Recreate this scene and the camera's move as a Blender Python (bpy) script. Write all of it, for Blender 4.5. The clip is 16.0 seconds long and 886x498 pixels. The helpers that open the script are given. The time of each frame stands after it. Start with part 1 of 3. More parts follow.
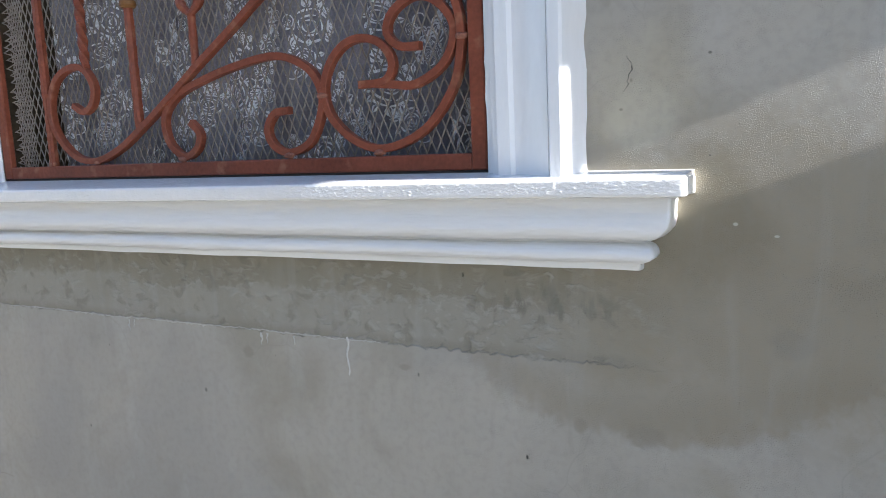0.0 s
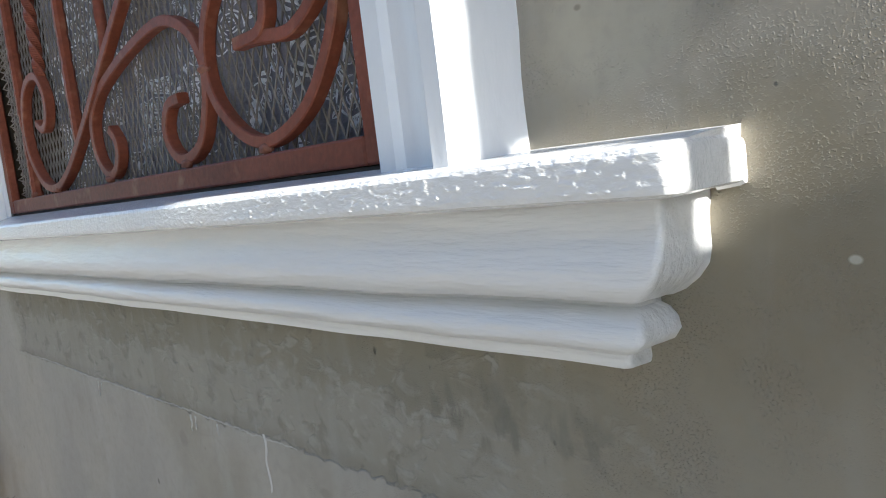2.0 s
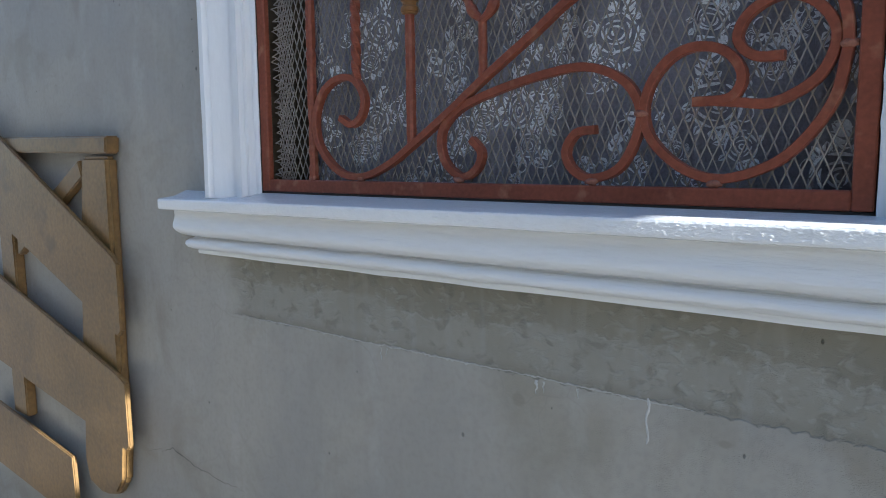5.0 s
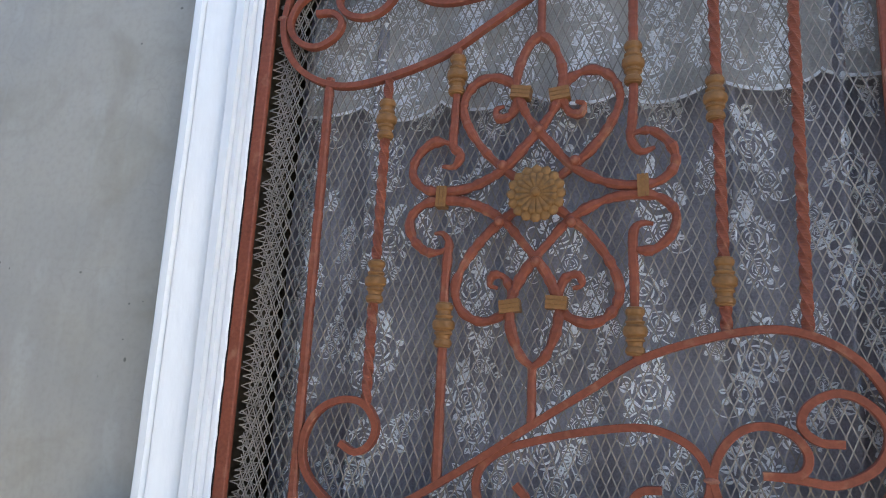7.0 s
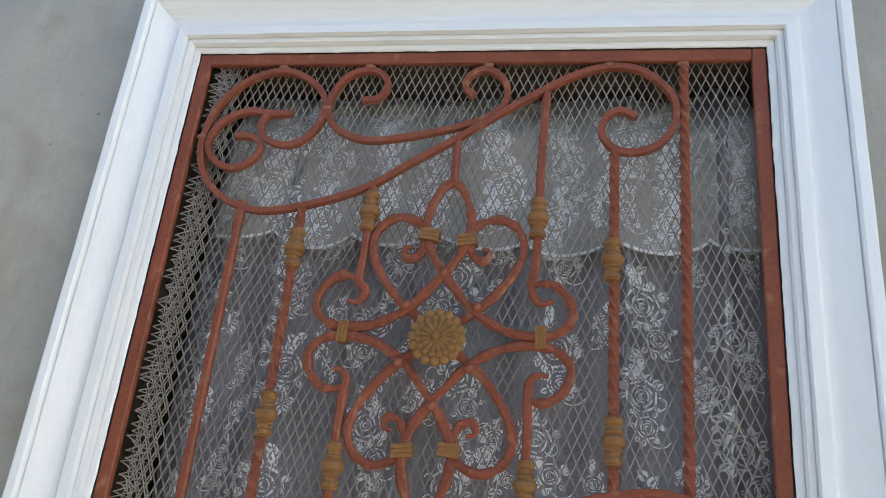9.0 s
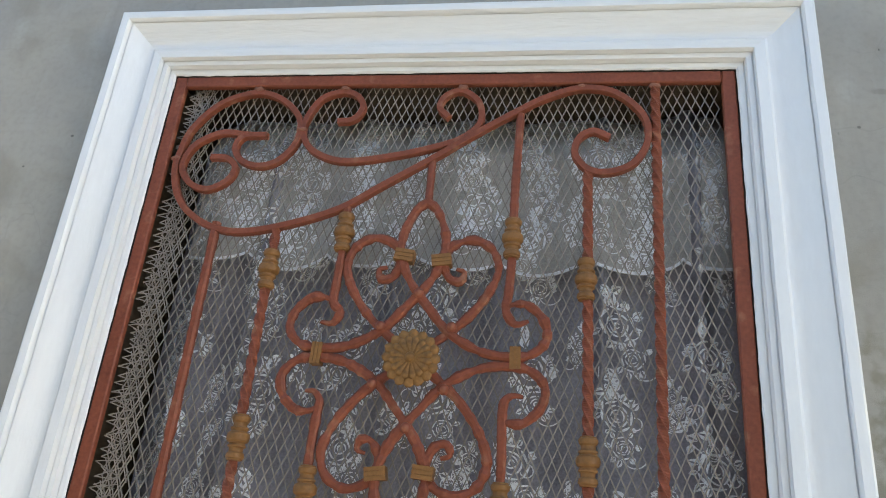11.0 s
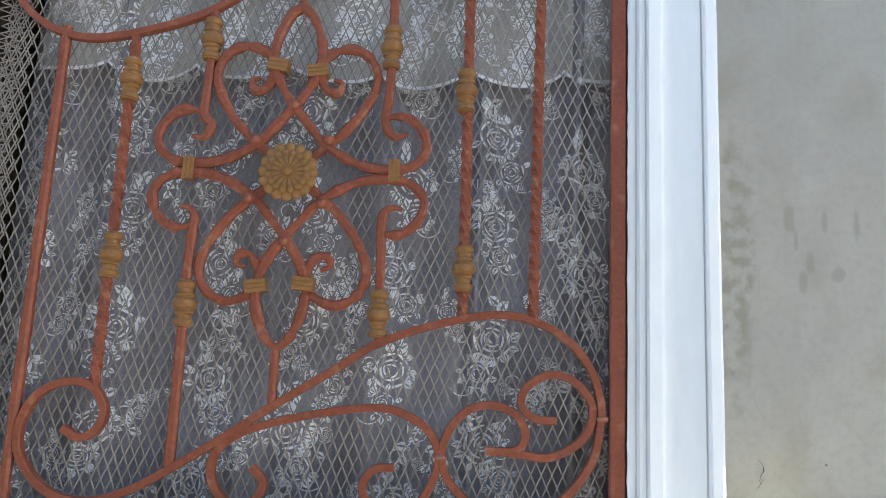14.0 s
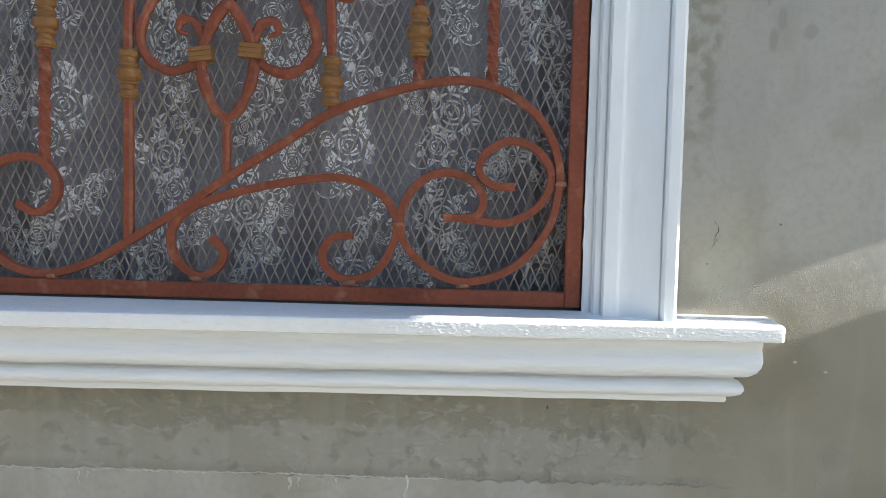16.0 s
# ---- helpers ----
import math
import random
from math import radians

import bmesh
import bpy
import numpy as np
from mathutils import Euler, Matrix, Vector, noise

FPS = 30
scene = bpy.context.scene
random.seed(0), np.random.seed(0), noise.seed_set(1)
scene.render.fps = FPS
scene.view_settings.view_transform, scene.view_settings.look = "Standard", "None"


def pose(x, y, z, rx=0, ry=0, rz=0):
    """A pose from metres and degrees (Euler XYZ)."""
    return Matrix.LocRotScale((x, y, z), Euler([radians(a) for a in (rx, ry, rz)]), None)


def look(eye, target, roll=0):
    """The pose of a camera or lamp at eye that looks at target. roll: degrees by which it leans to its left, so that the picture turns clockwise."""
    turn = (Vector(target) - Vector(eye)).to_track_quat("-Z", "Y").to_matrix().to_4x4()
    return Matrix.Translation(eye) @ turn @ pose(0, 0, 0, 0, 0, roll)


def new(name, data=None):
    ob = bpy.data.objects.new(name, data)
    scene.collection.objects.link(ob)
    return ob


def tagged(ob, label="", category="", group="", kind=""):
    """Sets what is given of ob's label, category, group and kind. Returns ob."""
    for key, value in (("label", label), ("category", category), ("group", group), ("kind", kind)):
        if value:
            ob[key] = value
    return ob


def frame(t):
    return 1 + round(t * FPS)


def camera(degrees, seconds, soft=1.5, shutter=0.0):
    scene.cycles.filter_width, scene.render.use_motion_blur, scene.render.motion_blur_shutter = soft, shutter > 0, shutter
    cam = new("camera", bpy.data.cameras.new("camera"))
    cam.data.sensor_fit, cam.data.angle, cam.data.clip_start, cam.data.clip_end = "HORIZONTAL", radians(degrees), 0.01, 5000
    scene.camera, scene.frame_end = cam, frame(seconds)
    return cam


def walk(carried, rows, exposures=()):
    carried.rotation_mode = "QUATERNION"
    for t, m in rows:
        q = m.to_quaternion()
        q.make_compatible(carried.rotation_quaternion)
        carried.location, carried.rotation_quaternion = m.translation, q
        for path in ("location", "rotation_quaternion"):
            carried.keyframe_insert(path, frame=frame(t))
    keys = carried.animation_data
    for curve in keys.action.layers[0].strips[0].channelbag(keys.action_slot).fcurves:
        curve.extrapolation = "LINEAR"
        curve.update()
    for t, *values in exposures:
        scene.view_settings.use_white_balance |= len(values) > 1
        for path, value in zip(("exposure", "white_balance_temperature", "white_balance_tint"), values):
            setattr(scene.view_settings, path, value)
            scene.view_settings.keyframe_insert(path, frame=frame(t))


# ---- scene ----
cam = camera(61.5, 16.0, soft=1.0)
PATH = [
    (0, (1.39, -0.889, 0.041), (0.482, 0.869, -0.25), -2.4),
    (0.5, (1.308, -0.769, 0.0), (0.425, 1.007, -0.256), -3.2),
    (1, (1.334, -0.524, -0.025), (0.278, 1.157, -0.273), -4.8),
    (1.5, (1.375, -0.408, -0.027), (0.108, 1.106, -0.349), -6.4),
    (2, (1.411, -0.337, -0.009), (-0.045, 1.019, -0.221), -6.7),
    (2.5, (1.426, -0.296, -0.004), (-0.021, 1.074, -0.182), -7.3),
    (3, (1.406, -0.284, -0.005), (-0.027, 1.098, -0.201), -8.4),
    (3.5, (1.355, -0.349, 0.005), (0.02, 1.12, -0.242), -6.7),
    (4, (1.298, -0.471, 0.035), (-0.065, 0.975, -0.194), -3.9),
    (4.2, (1.271, -0.551, 0.045), (-0.037, 0.936, -0.231), -3.1),
    (4.5, (1.223, -0.668, 0.046), (-0.038, 0.864, -0.203), -0.8),
    (4.7, (1.198, -0.756, 0.047), (-0.075, 0.766, -0.203), -0.3),
    (6.8, (0.695, -1.053, 0.194), (0.035, 0.819, 0.439), 1.4),
    (7, (0.694, -1.073, 0.186), (0.113, 0.795, 0.603), 3.0),
    (7.5, (0.692, -1.095, 0.206), (0.214, 0.763, 0.775), 4.3),
    (8, (0.7, -1.093, 0.233), (0.318, 0.755, 0.896), 7.2),
    (8.5, (0.706, -1.093, 0.241), (0.343, 0.755, 0.913), 5.5),
    (9, (0.709, -1.088, 0.241), (0.352, 0.753, 0.937), 5.9),
    (9.2, (0.713, -1.085, 0.248), (0.353, 0.751, 0.955), 5.7),
    (11.5, (0.727, -1.08, 0.233), (0.428, 0.745, 0.996), 5.3),
    (12, (0.731, -1.074, 0.23), (0.457, 0.756, 0.99), 5.2),
    (12.5, (0.742, -1.074, 0.233), (0.472, 0.761, 0.982), 4.6),
    (13, (0.739, -1.06, 0.222), (0.463, 0.772, 0.974), 4.3),
    (13.5, (0.739, -1.03, 0.197), (0.514, 0.813, 0.94), 4.1),
    (13.7, (0.734, -1.055, 0.202), (0.605, 0.852, 0.794), 3.2),
    (14, (0.763, -1.063, 0.222), (0.713, 0.908, 0.557), 2.5),
    (14.2, (0.767, -1.064, 0.2), (0.768, 0.93, 0.359), 2.0),
    (14.5, (0.807, -1.031, 0.177), (0.79, 0.969, 0.146), 2.2),
    (15, (0.832, -1.021, 0.155), (0.796, 0.977, 0.072), 0.4),
    (15.5, (0.811, -1.02, 0.143), (0.834, 0.978, 0.044), 1.5),
    (16, (0.817, -1.033, 0.129), (0.799, 0.964, 0.03), 1.5),
]
EXPOSURES = [(0, 2.28, 5660, 13), (1, 2.17, 5723, 13), (1.5, 2.1, 5715, 13), (2, 1.92, 5767, 11), (3, 1.55, 5850, 11), (3.5, 1.45, 5779, 9), (4.0, 1.46, 5458, 8), (4.7, 1.66, 5300, 10), (6.8, 2.61, 5600, 12), (7, 2.61, 5633, 12), (7.5, 2.82, 5739, 11), (8, 2.84, 5846, 10), (8.5, 2.64, 5923, 9), (9, 2.58, 6030, 9), (12.5, 2.56, 6179, 8), (13.5, 2.67, 6080, 9), (14, 2.84, 5930, 9), (14.5, 2.71, 5950, 9), (15, 2.6, 5970, 9), (16, 2.38, 5930, 8)]
walk(cam, [(t, look(eye, target, roll)) for t, eye, target, roll in PATH], EXPOSURES)

# ---- light ----
SUN_EL = radians(20.5)
SUN_OUT = radians(1.5)          # the sun stands this far in front of the facade's plane
world = bpy.data.worlds.new("sky")
world.use_nodes = True
scene.world = world
wn = world.node_tree
sky = wn.nodes.new("ShaderNodeTexSky")
sky.sky_type = 'NISHITA'
sky.sun_disc = False
sky.sun_elevation = SUN_EL
sky.sun_rotation = radians(92)
bg = wn.nodes["Background"]
bg.inputs["Strength"].default_value = 0.08
wn.links.new(sky.outputs["Color"], bg.inputs["Color"])
sun_data = bpy.data.lights.new("sun", 'SUN')
sun_data.energy = 5.0
sun_data.angle = radians(0.5)
sun_data.color = (1.0, 0.92, 0.77)
sun = new("sun", sun_data)
sun_dir = Vector((math.cos(SUN_EL) * math.cos(SUN_OUT), -math.cos(SUN_EL) * math.sin(SUN_OUT), math.sin(SUN_EL)))
sun.matrix_world = look(sun_dir * 20, (0, 0, 0))


# ---- materials ----
def material(name, colour, rough=0.6, metal=0.0, vary=0.12, scale=8.0, fine=120.0, bump=0.15, bump_scale=60.0, bump_dist=0.002, dark=None, dark_amount=0.0, dark_scale=30.0, stretch=(1, 1, 1), spec=0.5):
    """A painted or bare surface: colour that varies at two scales, worn patches and a fine relief."""
    m = bpy.data.materials.new(name)
    m.use_nodes = True
    nt = m.node_tree
    n, l = nt.nodes, nt.links
    p = n["Principled BSDF"]
    tc = n.new("ShaderNodeTexCoord")
    mp = n.new("ShaderNodeMapping")
    mp.inputs["Scale"].default_value = stretch
    l.new(tc.outputs["Object"], mp.inputs["Vector"])
    a = n.new("ShaderNodeTexNoise")
    a.inputs["Scale"].default_value = scale
    a.inputs["Detail"].default_value = 6
    b = n.new("ShaderNodeTexNoise")
    b.inputs["Scale"].default_value = fine
    b.inputs["Detail"].default_value = 3
    for q in (a, b):
        l.new(mp.outputs["Vector"], q.inputs["Vector"])
    add = n.new("ShaderNodeMath")
    add.operation = 'ADD'
    l.new(a.outputs["Fac"], add.inputs[0])
    l.new(b.outputs["Fac"], add.inputs[1])
    mr = n.new("ShaderNodeMapRange")
    mr.inputs["From Min"].default_value, mr.inputs["From Max"].default_value = 0.6, 1.4
    mr.inputs["To Min"].default_value, mr.inputs["To Max"].default_value = 1 - vary, 1 + vary
    l.new(add.outputs[0], mr.inputs["Value"])
    mul = n.new("ShaderNodeVectorMath")
    mul.operation = 'SCALE'
    mul.inputs[0].default_value = colour
    l.new(mr.outputs["Result"], mul.inputs["Scale"])
    out = mul.outputs["Vector"]
    if dark:
        d = n.new("ShaderNodeTexNoise")
        d.inputs["Scale"].default_value = dark_scale
        d.inputs["Detail"].default_value = 8
        l.new(mp.outputs["Vector"], d.inputs["Vector"])
        r = n.new("ShaderNodeMapRange")
        r.inputs["From Min"].default_value, r.inputs["From Max"].default_value = 0.58, 0.72
        r.inputs["To Max"].default_value = dark_amount
        l.new(d.outputs["Fac"], r.inputs["Value"])
        mx = n.new("ShaderNodeMix")
        mx.data_type = 'RGBA'
        l.new(r.outputs["Result"], mx.inputs["Factor"])
        l.new(out, mx.inputs["A"])
        mx.inputs["B"].default_value = (*dark, 1)
        out = mx.outputs["Result"]
    l.new(out, p.inputs["Base Color"])
    p.inputs["Roughness"].default_value = rough
    p.inputs["Metallic"].default_value = metal
    p.inputs["Specular IOR Level"].default_value = spec
    bn = n.new("ShaderNodeTexNoise")
    bn.inputs["Scale"].default_value = bump_scale
    bn.inputs["Detail"].default_value = 5
    l.new(mp.outputs["Vector"], bn.inputs["Vector"])
    bp = n.new("ShaderNodeBump")
    bp.inputs["Strength"].default_value = bump
    bp.inputs["Distance"].default_value = bump_dist
    l.new(bn.outputs["Fac"], bp.inputs["Height"])
    l.new(bp.outputs["Normal"], p.inputs["Normal"])
    return m


WHITE = material("white_jamb_paint", (0.755, 0.765, 0.772), 0.36, vary=0.035, scale=6, fine=90, bump=0.55, bump_scale=70, bump_dist=0.002, dark=(0.62, 0.63, 0.64), dark_amount=0.16, dark_scale=16, stretch=(1, 1, 0.3))
WHITE_HEAD = material("white_head_paint", (0.745, 0.75, 0.748), 0.3, vary=0.045, scale=7, fine=120, bump=0.7, bump_scale=150, bump_dist=0.003, dark=(0.60, 0.57, 0.50), dark_amount=0.45, dark_scale=13, stretch=(0.14, 1, 1))
SILL_WHITE = material("white_brushed_sill_paint", (0.79, 0.785, 0.77), 0.2, vary=0.05, scale=7, fine=120, bump=0.8, bump_scale=420, bump_dist=0.0014, dark=(0.60, 0.58, 0.53), dark_amount=0.3, dark_scale=14, stretch=(0.42, 1, 1))
IRON = material("red_oxide_paint", (0.197, 0.057, 0.030), 0.5, spec=0.25, vary=0.30, scale=14, fine=160, bump=0.3, bump_scale=140, bump_dist=0.0015, dark=(0.33, 0.16, 0.09), dark_amount=0.65, dark_scale=34)
OCHRE = material("ochre_paint", (0.205, 0.098, 0.030), 0.55, spec=0.3, vary=0.25, scale=30, fine=200, bump=0.3, bump_scale=160, bump_dist=0.0015, dark=(0.12, 0.06, 0.02), dark_amount=0.5, dark_scale=60)
MESH_STEEL = material("dull_expanded_steel", (0.24, 0.21, 0.178), 0.5, 0.15, vary=0.25, scale=9, fine=60, bump=0.1)
CONCRETE = material("pale_concrete", (0.36, 0.34, 0.30), 0.85, vary=0.2, scale=2, fine=60, bump=0.3)
TIMBER = material("tan_timber_paint", (0.195, 0.114, 0.038), 0.42, vary=0.34, scale=6, fine=90, bump=0.4, bump_scale=50, dark=(0.115, 0.068, 0.03), dark_amount=0.75, dark_scale=11)
BARE_WOOD = material("bare_brown_wood", (0.075, 0.056, 0.032), 0.75, vary=0.35, scale=12, fine=120, bump=0.5, bump_scale=60, stretch=(1, 0.3, 1), dark=(0.05, 0.04, 0.028), dark_amount=0.6, dark_scale=16)
# dark grey stands for the unlit room
DARK = material("dark_room_fill", (0.10, 0.10, 0.11), 0.9, vary=0.1)
GASKET = material("black_joint", (0.035, 0.032, 0.028), 0.9, vary=0.3)
RIDGE = material("pale_plaster_lip", (0.44, 0.425, 0.385), 0.9, vary=0.2, bump=0.6, bump_scale=240)
FLOWER = material("dull_ochre_paint", (0.205, 0.105, 0.034), 0.6, spec=0.25, vary=0.3, scale=40, fine=220, bump=0.3, bump_scale=160, dark=(0.09, 0.05, 0.02), dark_amount=0.5, dark_scale=70)
WELD = material("dusty_weld_bead", (0.215, 0.085, 0.05), 0.7, vary=0.4, scale=60, fine=300, bump=0.6, bump_scale=300)
LIME = material("white_lime_run", (0.52, 0.51, 0.475), 0.85, vary=0.15, bump=0.5, bump_scale=200)


def build_plaster():
    """Hand-floated cement render: cloudy greys and tans, damp marks, a coarse band under the sill, pinholes and float marks."""
    m = bpy.data.materials.new("grey_cement_plaster")
    m.use_nodes = True
    n, l = m.node_tree.nodes, m.node_tree.links
    p = n["Principled BSDF"]
    tc = n.new("ShaderNodeTexCoord")
    pos = tc.outputs["Object"]
    sep = n.new("ShaderNodeSeparateXYZ")
    l.new(pos, sep.inputs[0])

    def math_node(op, a, b=0.0, c=None):
        q = n.new("ShaderNodeMath")
        q.operation = op
        for i, v in enumerate((a, b) if c is None else (a, b, c)):
            if isinstance(v, (int, float)):
                q.inputs[i].default_value = v
            else:
                l.new(v, q.inputs[i])
        return q.outputs[0]

    def noise_at(scale, detail=5, stretch=None, distort=0.0):
        q = n.new("ShaderNodeTexNoise")
        q.inputs["Scale"].default_value = scale
        q.inputs["Detail"].default_value = detail
        q.inputs["Distortion"].default_value = distort
        if stretch:
            mp = n.new("ShaderNodeMapping")
            mp.inputs["Scale"].default_value = stretch
            l.new(pos, mp.inputs["Vector"])
            l.new(mp.outputs["Vector"], q.inputs["Vector"])
        else:
            l.new(pos, q.inputs["Vector"])
        return q.outputs["Fac"]

    def ramp(v, lo, hi, top=1.0):
        q = n.new("ShaderNodeMapRange")
        q.interpolation_type = 'SMOOTHSTEP'
        q.inputs["From Min"].default_value, q.inputs["From Max"].default_value, q.inputs["To Max"].default_value = lo, hi, top
        l.new(v, q.inputs["Value"])
        return q.outputs["Result"]

    def blend(fac, a, b):
        q = n.new("ShaderNodeMix")
        q.data_type = 'RGBA'
        for key, v in (("Factor", fac), ("A", a), ("B", b)):
            if isinstance(v, tuple):
                q.inputs[key].default_value = (*v, 1)
            else:
                l.new(v, q.inputs[key])
        return q.outputs["Result"]

    wob = noise_at(9, 7, distort=0.8)
    fine = noise_at(60, 6, distort=0.5)

    def ellipse(cx, cz, rx, rz, soft, ragged):
        dx = math_node('DIVIDE', math_node('SUBTRACT', sep.outputs["X"], cx), rx)
        dz = math_node('DIVIDE', math_node('SUBTRACT', sep.outputs["Z"], cz), rz)
        d = math_node('SQRT', math_node('ADD', math_node('MULTIPLY', dx, dx), math_node('MULTIPLY', dz, dz)))
        d = math_node('ADD', d, math_node('MULTIPLY', math_node('SUBTRACT', wob, 0.5), ragged))
        d = math_node('ADD', d, math_node('MULTIPLY', math_node('SUBTRACT', fine, 0.5), ragged * 0.6))
        return ramp(d, 1.0, 1.0 - soft)

    col = blend(ramp(noise_at(2.2, 5, distort=0.6), 0.38, 0.66), (0.352, 0.331, 0.292), (0.408, 0.380, 0.322))
    col = blend(ramp(noise_at(5.5, 8, distort=1.0), 0.50, 0.72, 0.6), col, (0.285, 0.255, 0.195))
    col = blend(ramp(noise_at(13, 6, (1, 1, 0.5)), 0.56, 0.72, 0.4), col, (0.46, 0.445, 0.41))
    # damp tan stain under and beside the sill
    col = blend(math_node('MULTIPLY', ellipse(1.38, -0.12, 0.48, 0.25, 0.6, 0.6), 0.62), col, (0.248, 0.207, 0.138))
    col = blend(math_node('MULTIPLY', math_node('MULTIPLY', ellipse(1.20, -0.12, 0.31, 0.232, 0.16, 0.22), ramp(sep.outputs["X"], 0.95, 1.22)), 0.28), col, (0.262, 0.222, 0.148))
    rim = math_node('MULTIPLY', ellipse(1.20, -0.12, 0.312, 0.234, 0.10, 0.22), math_node('SUBTRACT', 1.0, ellipse(1.19, -0.095, 0.285, 0.215, 0.2, 0.3)))
    rim = math_node('MULTIPLY', rim, ramp(sep.outputs["Z"], -0.19, -0.27))
    col = blend(math_node('MULTIPLY', rim, 0.36), col, (0.205, 0.168, 0.105))
    col = blend(math_node('MULTIPLY', ellipse(1.26, -0.06, 0.10, 0.11, 0.6, 0.8), 0.6), col, (0.205, 0.178, 0.118))
    # coarse darker band under the sill, darkened at its top for the sill's shadow
    band_top = ramp(math_node('ADD', sep.outputs["Z"], math_node('MULTIPLY', math_node('SUBTRACT', fine, 0.5), 0.02)), -0.2485, -0.2440)
    low = ramp(sep.outputs["Z"], -0.085, -0.125)
    left = ramp(math_node('ADD', sep.outputs["X"], math_node('MULTIPLY', math_node('SUBTRACT', wob, 0.5), 0.2)), -0.16, -0.06)
    right = ramp(math_node('ADD', sep.outputs["X"], math_node('MULTIPLY', math_node('SUBTRACT', wob, 0.5), 0.4)), 1.30, 1.05)
    band = math_node('MULTIPLY', math_node('MULTIPLY', band_top, low), math_node('MULTIPLY', left, right))
    col = blend(math_node('MULTIPLY', band, 0.62), col, (0.268, 0.250, 0.198))
    edge = math_node('ADD', sep.outputs["Z"], math_node('ADD', math_node('MULTIPLY', math_node('SUBTRACT', wob, 0.5), 0.075), math_node('MULTIPLY', math_node('SUBTRACT', fine, 0.5), 0.03)))
    # top zone: the sill's shade on the wall, put in as colour
    sill_shade = math_node('MULTIPLY', band, ramp(edge, -0.186, -0.166))
    col = blend(math_node('MULTIPLY', sill_shade, 0.68), col, (0.205, 0.184, 0.130))
    foot = math_node('MULTIPLY', band, ramp(sep.outputs["Z"], -0.228, -0.243))
    col = blend(math_node('MULTIPLY', foot, 0.5), col, (0.185, 0.172, 0.135))
    crumbs = math_node('MULTIPLY', math_node('MULTIPLY', band, ramp(noise_at(75, 9, (0.6, 1, 1.1), 0.6), 0.48, 0.66, 0.55)), ramp(noise_at(11, 3), 0.40, 0.56))
    lip = math_node('SUBTRACT', 1.0, ramp(math_node('ABSOLUTE', math_node('ADD', edge, 0.176)), 0.0, 0.0042))
    lip = math_node('MULTIPLY', math_node('MULTIPLY', band, lip), ramp(noise_at(9, 3), 0.50, 0.56))
    scabs = math_node('MULTIPLY', band, ramp(noise_at(34, 10, (0.9, 1, 1), 0.4), 0.54, 0.67, 0.55))
    col = blend(crumbs, col, (0.375, 0.36, 0.31))
    col = blend(math_node('MULTIPLY', lip, 0.4), col, (0.42, 0.40, 0.345))
    col = blend(scabs, col, (0.17, 0.16, 0.125))
    pitted = math_node('MULTIPLY', ellipse(1.08, -0.178, 0.13, 0.04, 0.7, 0.9), ramp(noise_at(60, 9, (1, 1, 0.45), 0.3), 0.48, 0.62))
    col = blend(math_node('MULTIPLY', pitted, 0.75), col, (0.165, 0.155, 0.12))
    flakes = math_node('MULTIPLY', ellipse(0.93, -0.20, 0.30, 0.06, 0.7, 0.9), ramp(noise_at(85, 9, (0.8, 1, 1), 0.3), 0.57, 0.68))
    col = blend(math_node('MULTIPLY', flakes, 0.5), col, (0.40, 0.385, 0.33))
    # finger-like damp marks and round spots
    for cx, cz, rx, rz in ((1.235, .465, .011, .030), (1.243, .435, .005, .022), (1.262, .405, .009, .026), (1.252, .375, .008, .022), (1.300, .385, .014, .018), (1.285, .465, .006, .024), (1.330, .46, .006, .03),
                           (1.12, -.33, .014, .012), (1.20, -.335, .028, .018), (1.36, -.20, .03, .02), (.57, -.285, .012, .010), (-.09, .26, .01, .012), (1.22, .98, .022, .008), (.86, -.28, .012, .006)):
        col = blend(math_node('MULTIPLY', ellipse(cx, cz, rx, rz, 0.55, 1.5), 0.5), col, (0.225, 0.205, 0.165))
    # pale specks, and one broad patch that paints in bounced sunlight beside the jamb
    for cx, cz, rx, rz in ((1.302, -.067, .0032, .0024), (1.345, -.08, .003, .0016), (1.20, .06, .05, .05)):
        col = blend(math_node('MULTIPLY', ellipse(cx, cz, rx, rz, 0.5, 0.9), 0.45 if rx > .01 else 0.95), col, (0.50, 0.48, 0.40))
    for cx, cz, rx, rz in ((-.319, .391, .004, .0028), (-.205, .335, .003, .0026), (-.208, .273, .0024, .002), (-.259, .832, .003, .0026), (-.198, .239, .0034, .005), (-.508, .41, .0025, .003),
                           (-.179, .897, .0045, .0035), (1.179, .914, .004, .0035), (-.177, .339, .0022, .002), (1.174, .067, .003, .0022), (1.274, .011, .0016, .0016), (1.273, .124, .0035, .0025), (1.186, .10, .0022, .003), (.47, -.36, .004, .005)):
        col = blend(math_node('MULTIPLY', ellipse(cx, cz, rx, rz, 0.6, 0.9), 0.8), col, (0.08, 0.075, 0.06))
    # mottled darker greenish strip beside the surround
    col = blend(math_node('MULTIPLY', math_node('MULTIPLY', ellipse(1.155, 0.40, 0.035, 0.24, 0.6, 1.2), ramp(noise_at(38, 7), 0.40, 0.62)), 0.75), col, (0.215, 0.205, 0.150))
    # warm lighter patch: the sunlit jamb's glow painted onto the plaster
    col = blend(math_node('MULTIPLY', ellipse(1.20, 0.10, 0.10, 0.10, 0.8, 1.0), 0.5), col, (0.40, 0.365, 0.27))
    # hairline map cracking
    vc = n.new("ShaderNodeTexVoronoi")
    vc.feature = 'DISTANCE_TO_EDGE'
    vc.inputs["Scale"].default_value = 7
    wv = n.new("ShaderNodeVectorMath")
